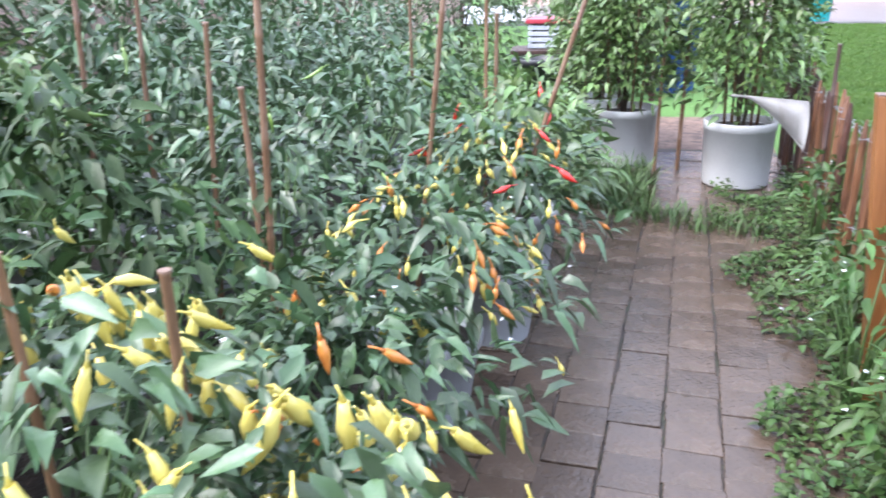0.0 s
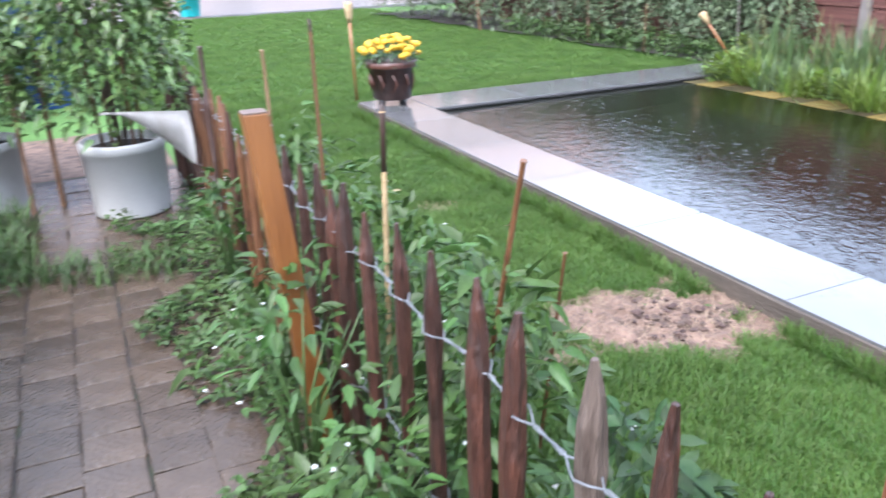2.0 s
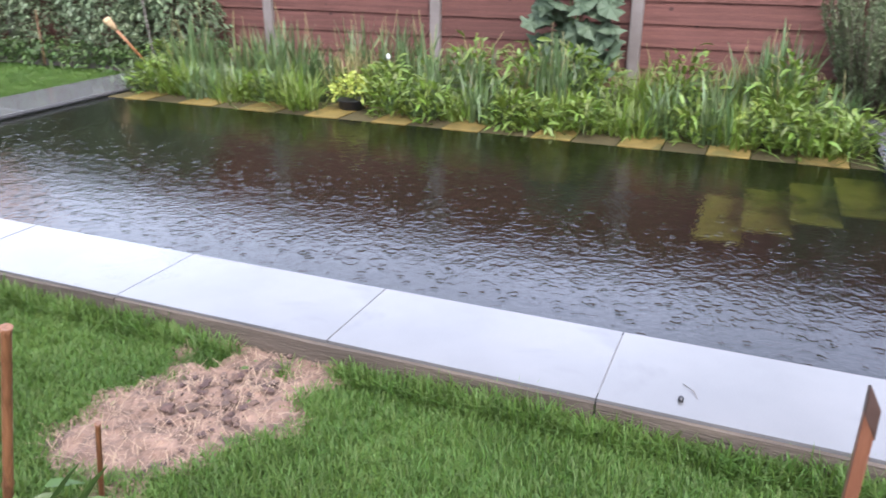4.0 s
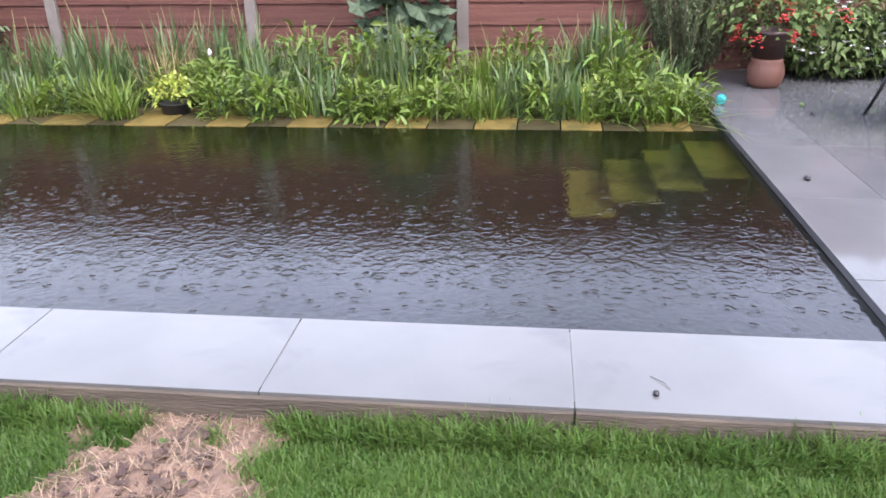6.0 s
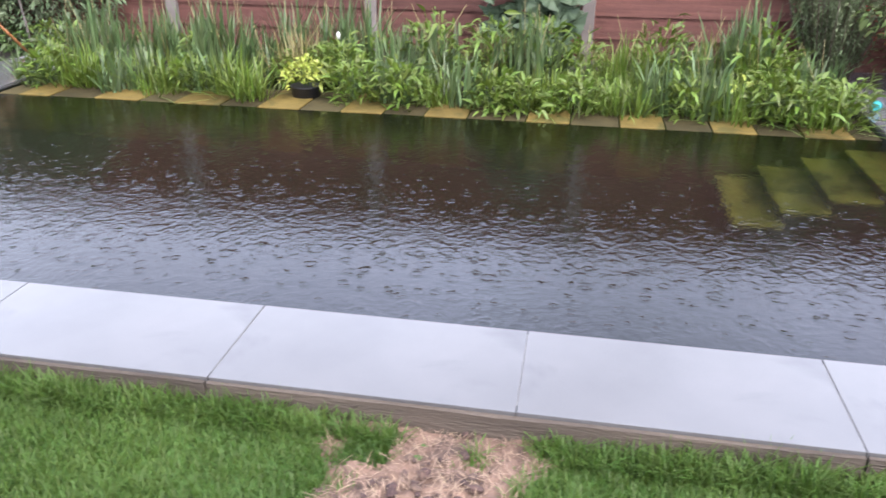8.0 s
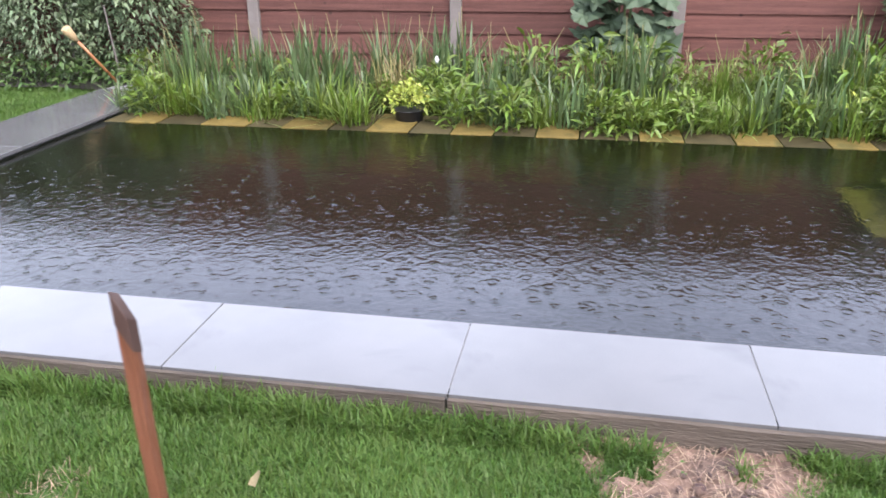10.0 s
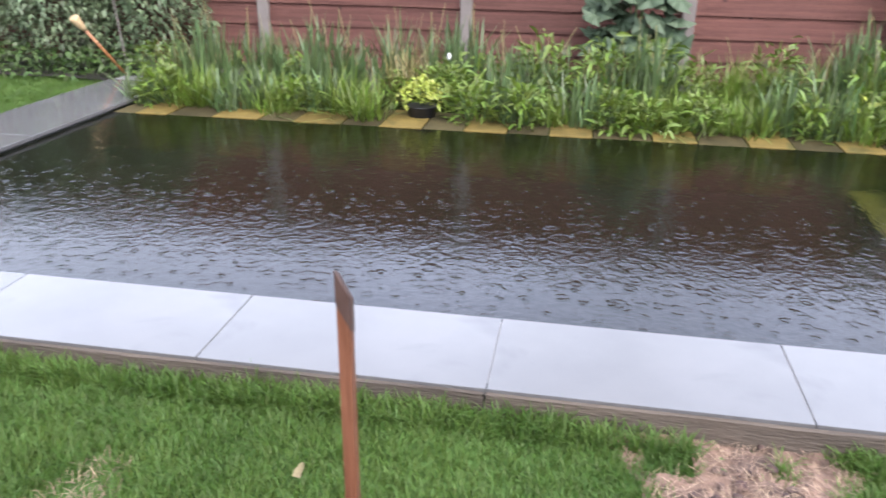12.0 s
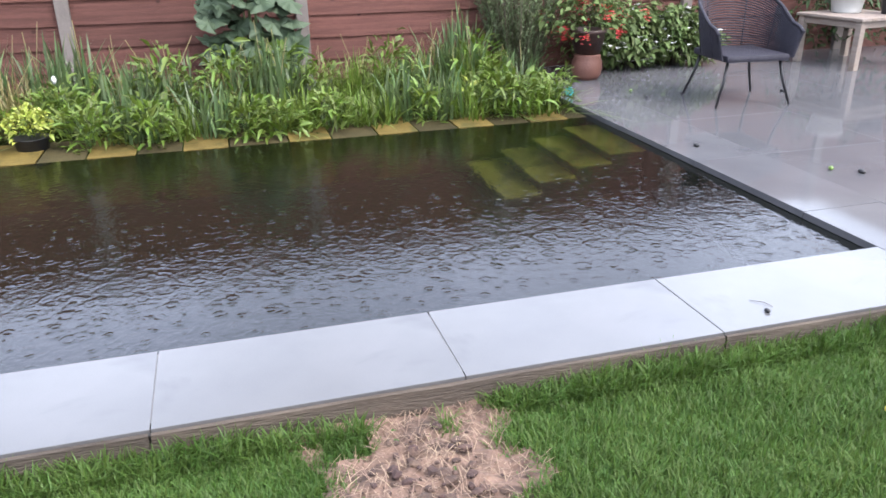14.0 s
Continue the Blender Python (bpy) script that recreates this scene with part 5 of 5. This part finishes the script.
for x, y, x2, y2, z2 in ((-0.66, 1.48, -0.66, 1.50, 1.0), (-0.92, 1.48, -0.96, 1.5, 1.0), (-1.0, 2.3, -0.92, 2.3, 1.5), (-1.10, 2.5, -1.12, 2.5, 1.1), (-0.90, 3.15, -0.73, 3.2, 1.5),
                         (-1.47, 2.75, -1.40, 2.8, 1.25), (-1.93, 2.75, -1.86, 2.8, 1.5), (-0.72, 3.5, -0.30, 3.62, 1.4), (-0.78, 4.0, -0.76, 4.0, 1.2), (-0.92, 4.4, -0.9, 4.4, 1.5), (-1.84, 2.95, -1.79, 3.0, 1.35),
                         (-1.5, 5.0, -1.5, 5.0, 1.5)):
    cane(x, y, x2, y2, z2, 0.010, None, 0.0, "brown bamboo cane supporting the chilli plants")

# ---- plants and weeds round the pale fence ----
# Two plants behind the pales carry undergrowth shade in a darker leaf colour.
for i, (x, y, r, h, m) in enumerate(((1.02, 2.25, 0.24, 0.50, M_LEAF_SHADED), (0.98, 2.72, 0.20, 0.68, M_PEPPER), (1.04, 3.2, 0.24, 0.62, M_PEPPER), (0.97, 3.72, 0.25, 0.64, M_PEPPER),
                                     (1.05, 1.75, 0.24, 0.42, M_LEAF_SHADED), (0.96, 4.45, 0.26, 0.72, M_PEPPER), (1.05, 1.25, 0.22, 0.40, M_PEPPER), (0.60, 3.05, 0.23, 0.60, M_PEPPER), (0.64, 2.62, 0.17, 0.44, M_PEPPER), (0.66, 3.55, 0.16, 0.44, M_PEPPER),
                                     (0.68, 2.5, 0.12, 0.30, M_PEPPER), (0.68, 4.5, 0.13, 0.50, M_PEPPER))):
    chilli_plant(x, y, 400 + i, r, h, 520 if x > 0.9 else 170, [], m, None, 0.064, 9, 0.06 if x > 0.9 else h * 0.45, True,
                 "low sprawling pepper plant with small white flowers by the fence")

rng = np.random.default_rng(91)
n = 15000
x, y = rng.uniform(0.22, 0.98, n), rng.uniform(1.2, 6.0, n)
edge = 0.40 + 0.10 * np.sin(4.2 * y) + 0.06 * np.sin(9.7 * y + 1)
keep = (x > edge) & ((x - 0.395) ** 2 + (y - 5.86) ** 2 > 0.29 ** 2)
keep |= (rng.uniform(0, 1, n) < 0.5) & (np.abs(y - 5.0) < 0.14) & (x > -0.4)
x, y = x[keep], y[keep]
clump = np.clip(0.55 + 0.45 * wobble(x * 0.8, y * 0.8), 0.05, 1)
keep = rng.uniform(0, 1, len(x)) < clump + 0.3
x, y, clump = x[keep], y[keep], clump[keep]
base = np.stack([x, y, 0.02 + rng.uniform(0, 0.13, len(x)) * clump], 1)
way = np.concatenate([rng.normal(size=(len(x), 2)), np.abs(rng.normal(0.3, 0.3, (len(x), 1)))], 1)
ln = rng.uniform(0.022, 0.05, len(x))
tagged(part("weeds", raw_mesh("weeds", *leaves(rng, base, way, ln, ln * 0.62, 0.25), M_WEED)), "low leafy green weeds creeping over the path's edge", "weeds", kind="stuff")
n = 420
base = np.stack([np.sort(rng.uniform(-0.35, 0.45, n)) + 0.05 * rng.normal(size=n), 4.95 - 0.2 * np.linspace(-0.5, 0.5, n) + 0.10 * rng.normal(size=n) - 0.15 * rng.uniform(-0.4, 0.4, n), np.full(n, 0.02)], 1)
v1 = blades(rng, base, rng.uniform(0.05, 0.13, n), 0.008, rng.uniform(0.3, 1.2, n))
base = np.stack([rng.uniform(-0.75, -0.1, 900), rng.uniform(5.1, 5.9, 900), np.full(900, 0.02)], 1)
v2 = blades(rng, base, rng.uniform(0.08, 0.22, 900), 0.008, rng.uniform(0.3, 1.1, 900))
tagged(part("path_weeds", raw_mesh("path_weeds", *merge(v1, v2), M_WEED)), "grassy weeds growing across the path joints", "weeds", kind="stuff")

# ---- marigold pot and torches ----
t = thing("marigold_pot", pose(2.69, 7.60, TOP), "dark brown patterned pot of yellow marigolds on the coping corner", "potted plant")
part("pot", lathe([(0.15, 0.05), (0.165, 0.06), (0.19, 0.31), (0.212, 0.315), (0.216, 0.37), (0.20, 0.375), (0.18, 0.34), (0.17, 0.335)]), M_DARKPOT, t)
part("rim_band", lathe([(0.214, 0.32), (0.2195, 0.325), (0.2195, 0.365), (0.214, 0.37)]), M_POTBAND, t, "reddish brown rim band")
for k in range(10):
    a = k * 0.6283
    part("relief", tube([(0.177 * math.cos(a), 0.177 * math.sin(a), 0.12), (0.187 * math.cos(a + 0.2), 0.187 * math.sin(a + 0.2), 0.19), (0.196 * math.cos(a), 0.196 * math.sin(a), 0.27)], [0.006, 0.012, 0.006], 6), M_POTBAND, t)
for k in range(4):
    a = k * 1.5708 + 0.5
    part("foot", tube([(0.13 * math.cos(a), 0.13 * math.sin(a), 0.0), (0.13 * math.cos(a), 0.13 * math.sin(a), 0.055)], [0.022, 0.026], 8), M_BLACK, t)
rng = np.random.default_rng(17)
base, way = bush_points(rng, 700, 0.25, 0.33, 0.5, 0.1)
ln = rng.uniform(0.03, 0.06, 700)
part("foliage", raw_mesh("foliage", *leaves(rng, base, way, ln, ln * 0.35, 0.3), M_CHILLI), None, t)
def pompom(r):
    bm = bmesh.new()
    bmesh.ops.create_icosphere(bm, subdivisions=3, radius=r)
    for v in bm.verts:
        v.co *= 1 + 0.22 * noise.noise(v.co * 160)
        v.co.z *= 0.7
    me = bpy.data.meshes.new("marigold")
    bm.to_mesh(me)
    bm.free()
    me.materials.append(M_PETAL_Y)
    return me


heads = [pompom(0.029), pompom(0.034)]
for k in range(48):
    a, d = rng.uniform(0, 6.283), 0.27 * math.sqrt(rng.uniform(0.02, 1))
    ob = part("marigold", heads[k % 2], None, t)
    ob.location = (d * math.cos(a), d * math.sin(a), 0.56 - 1.5 * d * d + rng.uniform(-0.03, 0.02))
    ob.rotation_euler = (rng.normal(0, 0.4), rng.normal(0, 0.4), a)


for x, y, z in ((0.92, 2.92, 0.43), (0.88, 3.56, 0.22), (0.88, 3.94, 0.41)):
    t = thing("yellow_flower", pose(x, y, 0), "single yellow flower among the pepper plants", "flower", "yellow flowers by the fence")
    part("stem", tube([(0.02, 0.01, 0), (0.005, 0, z * 0.5), (0, 0, z)], [0.003, 0.0025, 0.002], 6), M_STEM, t)
    head = part("flower_head", heads[0], None, t)
    head.location, head.scale = (0, 0, z + 0.004), (0.55, 0.55, 0.5)


def torch(x, y, x2, y2, z2, label):
    t = thing("garden_torch", pose(x, y, 0), label, "torch", "bamboo torches")
    d = Vector((x2 - x, y2 - y, z2))
    part("pole", tube([d * 0, d * 0.5, d * 0.8], [0.012, 0.013, 0.014], 8), M_TORCH, t)
    part("head", tube([d * 0.8, d * 0.86, d * 0.97, d], [0.016, 0.03, 0.042, 0.034], 12), M_TORCH_TOP, t, "woven bamboo torch head")


torch(2.62, 8.35, 2.60, 8.36, 0.92, "upright bamboo garden torch on the lawn")
torch(6.95, 7.85, 6.60, 8.10, 0.60, "leaning bamboo garden torch by the pond corner")
cane(7.02, 7.92, 6.98, 7.95, 0.75, 0.009, M_CONCRETE, 0, "pale grey metal stake in the border")
cane(6.9, 9.4, 6.86, 9.35, 0.62, 0.012, M_CANE, 0, "pale wooden stake in the border")
cane(6.9, 10.6, 6.9, 10.7, 1.0, 0.012, M_CANE, 0, "pale wooden stake in the border")
cane(6.6, 13.3, 6.5, 13.4, 1.4, 0.02, M_CANE, 0, "pale wooden stake in the border")

# ---- dark hedge and shrubs beyond the pond ----
for i, (x, y, rx, ry, h) in enumerate(((7.55, 7.95, 0.55, 0.55, 1.35), (7.5, 8.8, 0.6, 0.65, 1.45), (7.6, 9.8, 0.65, 0.7, 1.6), (7.5, 10.9, 0.65, 0.75, 1.6), (7.5, 12.1, 0.7, 0.8, 1.7), (7.4, 13.5, 0.8, 0.9, 1.7), (7.2, 15.1, 0.9, 1.0, 1.8), (6.9, 16.9, 0.9, 1.1, 1.7))):
    shrub("hedge_shrub", x, y, 0, rx * 1.1, ry * 1.15, h, 9500 if i < 4 else 4500, 0.058 if i < 4 else 0.08, M_HEDGE, "dense dark green hedge shrub along the border", 500 + i, 0, 0.48, "border hedge")
border = bmesh.new()
bmesh.ops.create_grid(border, x_segments=10, y_segments=60, size=0.5, matrix=Matrix.Translation((7.45, 12.9, 0.012)) @ Matrix.Diagonal((1.2, 10.4, 1, 1)))
for v in border.verts:
    v.co.z += 0.02 * noise.noise(v.co * 3) + 0.02
    if v.co.x < 7.0:
        v.co.x += 0.15 * noise.noise(v.co * 1.3) - 0.04 * max(0, v.co.y - 10)
tagged(part("border_soil", border, M_COMPOST), "dark soil border under the hedge", "soil", kind="structure")
rng = np.random.default_rng(33)
n = 2200
base = np.stack([rng.uniform(6.75, 7.3, n), rng.uniform(7.7, 13, n), rng.uniform(0.03, 0.28, n)], 1)
ln = rng.uniform(0.05, 0.09, n)
tagged(part("border_plants", raw_mesh("border_plants", *leaves(rng, base, rng.normal(size=(n, 3)) + np.array([-0.6, 0, 0.3]), ln, ln * 0.5, 0.3), M_WEED)), "low green plants along the border edge", "plants", kind="stuff")

# ---- far end: paving, pots, house ----
tagged(part("far_paving", boxed(-8, 14, 20.0, 29.0, -0.02, 0.06, 0.01), M_PAVING), "pale paving strip at the end of the lawn", "paving", kind="structure")
t = thing("far_pot", pose(2.25, 20.3, 0.06), "pale terracotta pot on the far paving", "pot")
pot(t, 0.2, 0.26, 0.5, M_PINK)
t = thing("far_bin", pose(2.85, 20.2, 0.06), "turquoise plastic bin on the far paving", "bin")
pot(t, 0.22, 0.26, 0.6, M_TURQUOISE)
house = thing("house", pose(9.5, 28.5, 0), "red-brown brick house beyond the lawn", "house")
part("wall", boxed(-15, 15, 0, 0.3, 0, 6.4), M_HOUSE, house)
roof = bmesh.new()
rv = [roof.verts.new(p) for p in ((-15.4, -0.4, 6.3), (15.4, -0.4, 6.3), (15.4, 4, 10.2), (-15.4, 4, 10.2), (-15.4, -0.4, 6.45), (15.4, -0.4, 6.45), (15.4, 4, 10.35), (-15.4, 4, 10.35))]
for q in ((0, 1, 2, 3), (7, 6, 5, 4), (0, 4, 5, 1), (1, 5, 6, 2), (2, 6, 7, 3), (3, 7, 4, 0)):
    roof.faces.new([rv[k] for k in q])
part("roof", roof, M_ROOF, house)
for wx in (-12, -8, -4, 0, 4, 8, 12):
    for wz in (0.9, 3.2):
        w = part("window", boxed(wx - 0.7, wx + 0.7, -0.04, 0.0, wz, wz + 1.3, 0.01), M_WHITE, house)
        part("pane", boxed(wx - 0.62, wx + 0.62, -0.05, -0.042, wz + 0.08, wz + 1.22), M_BLACK, w)

# ---- clutter beyond the chilli plants ----
def crate(x, y, z, w, d, h, material, label, rz=0):
    t = thing("slatted_crate", pose(x, y, z, 0, 0, rz), label, "crate", "stacked crates")
    for k in range(4):
        z0 = h * (0.04 + 0.24 * k)
        part("slat", boxed(-w / 2, w / 2, -d / 2, -d / 2 + 0.015, z0, z0 + h * 0.17, 0.003), material, t)
        part("slat", boxed(-w / 2, w / 2, d / 2 - 0.015, d / 2, z0, z0 + h * 0.17, 0.003), material, t)
        part("slat", boxed(-w / 2, -w / 2 + 0.015, -d / 2 + 0.016, d / 2 - 0.016, z0, z0 + h * 0.17, 0.003), material, t)
    for sx in (-1, 1):
        for sy in (-1, 1):
            part("corner_post", boxed(sx * (w / 2 - 0.035) - 0.014, sx * (w / 2 - 0.035) + 0.014, sy * (d / 2 - 0.032) - 0.014, sy * (d / 2 - 0.032) + 0.014, 0, h, 0.003), material, t)
    part("floor", boxed(-w / 2 + 0.02, w / 2 - 0.02, -d / 2 + 0.02, d / 2 - 0.02, 0.0, 0.02), material, t)


t = thing("trestle_bench", pose(-1.0, 9.3, 0, 0, 0, 8), "rough brown wooden bench holding crates", "bench")
part("top", boxed(-0.8, 0.8, -0.3, 0.3, 0.5, 0.54, 0.006), M_PALE, t)
for sx in (-0.7, 0.7):
    for sy in (-0.24, 0.24):
        part("leg", boxed(sx - 0.03, sx + 0.03, sy - 0.03, sy + 0.03, 0, 0.5, 0.004), M_PALE, t)
crate(-1.3, 9.3, 0.541, 0.6, 0.4, 0.26, M_GREYPOT, "white slatted crate on the bench")
t = thing("red_lid", pose(-1.3, 9.3, 0.802), "red plastic lid on the white crates", "lid")
part("lid", boxed(-0.32, 0.32, -0.22, 0.22, 0.0, 0.05, 0.012), M_REDPAINT, t)
crate(-0.6, 9.3, 0.541, 0.55, 0.4, 0.3, M_PALE, "brown wooden crate on the bench")
for x, y, m, nm, lb in ((-1.4, 8.65, M_BLACK, "black_tub", "black plastic tub on the ground"), (-0.9, 8.55, M_BLACK, "black_tub", "black plastic tub on the ground"), (-0.05, 9.9, M_BLUE, "blue_barrel", "blue plastic barrel beside the bench")):
    t = thing(nm, pose(x, y, 0), lb, "tub" if m is M_BLACK else "barrel")
    pot(t, 0.20, 0.26, 0.5 if m is M_BLACK else 1.15, m)

# hedges that close the garden to the west, north-west and south
for i, (x, y, rx, ry, h) in enumerate(((-4.3, 1.5, 0.7, 1.3, 1.9), (-4.3, 4.0, 0.7, 1.4, 2.0), (-4.3, 6.6, 0.7, 1.4, 2.0), (-4.0, 9.4, 0.8, 1.5, 2.0), (-3.2, 12.0, 1.2, 0.9, 2.0), (-1.2, 13.0, 1.1, 0.8, 1.6))):
    shrub("garden_hedge", x, y, 0, rx, ry, h, 3000, 0.11, M_HEDGE, "tall dark green hedge closing the garden", 600 + i, 0, 0.48, "garden hedge")
# Unseen house wall, inferred from dark patio reflections; added so less sky mirrors there.
wall = tagged(part("wall_south", boxed(-6, 17, -9.4, -9.1, 0, 4.8), M_HOUSE), "unseen brick house wall beyond the patio, added for its dark reflections", "wall", kind="structure")
tagged(part("wall_west", boxed(-5.6, -5.3, -9.1, 20, 0, 1.9), M_HOUSE), "plain brick garden wall", "wall", kind="structure")

# pavers last
for c in range(9):
    for k in range(33):
        pave(c, k)
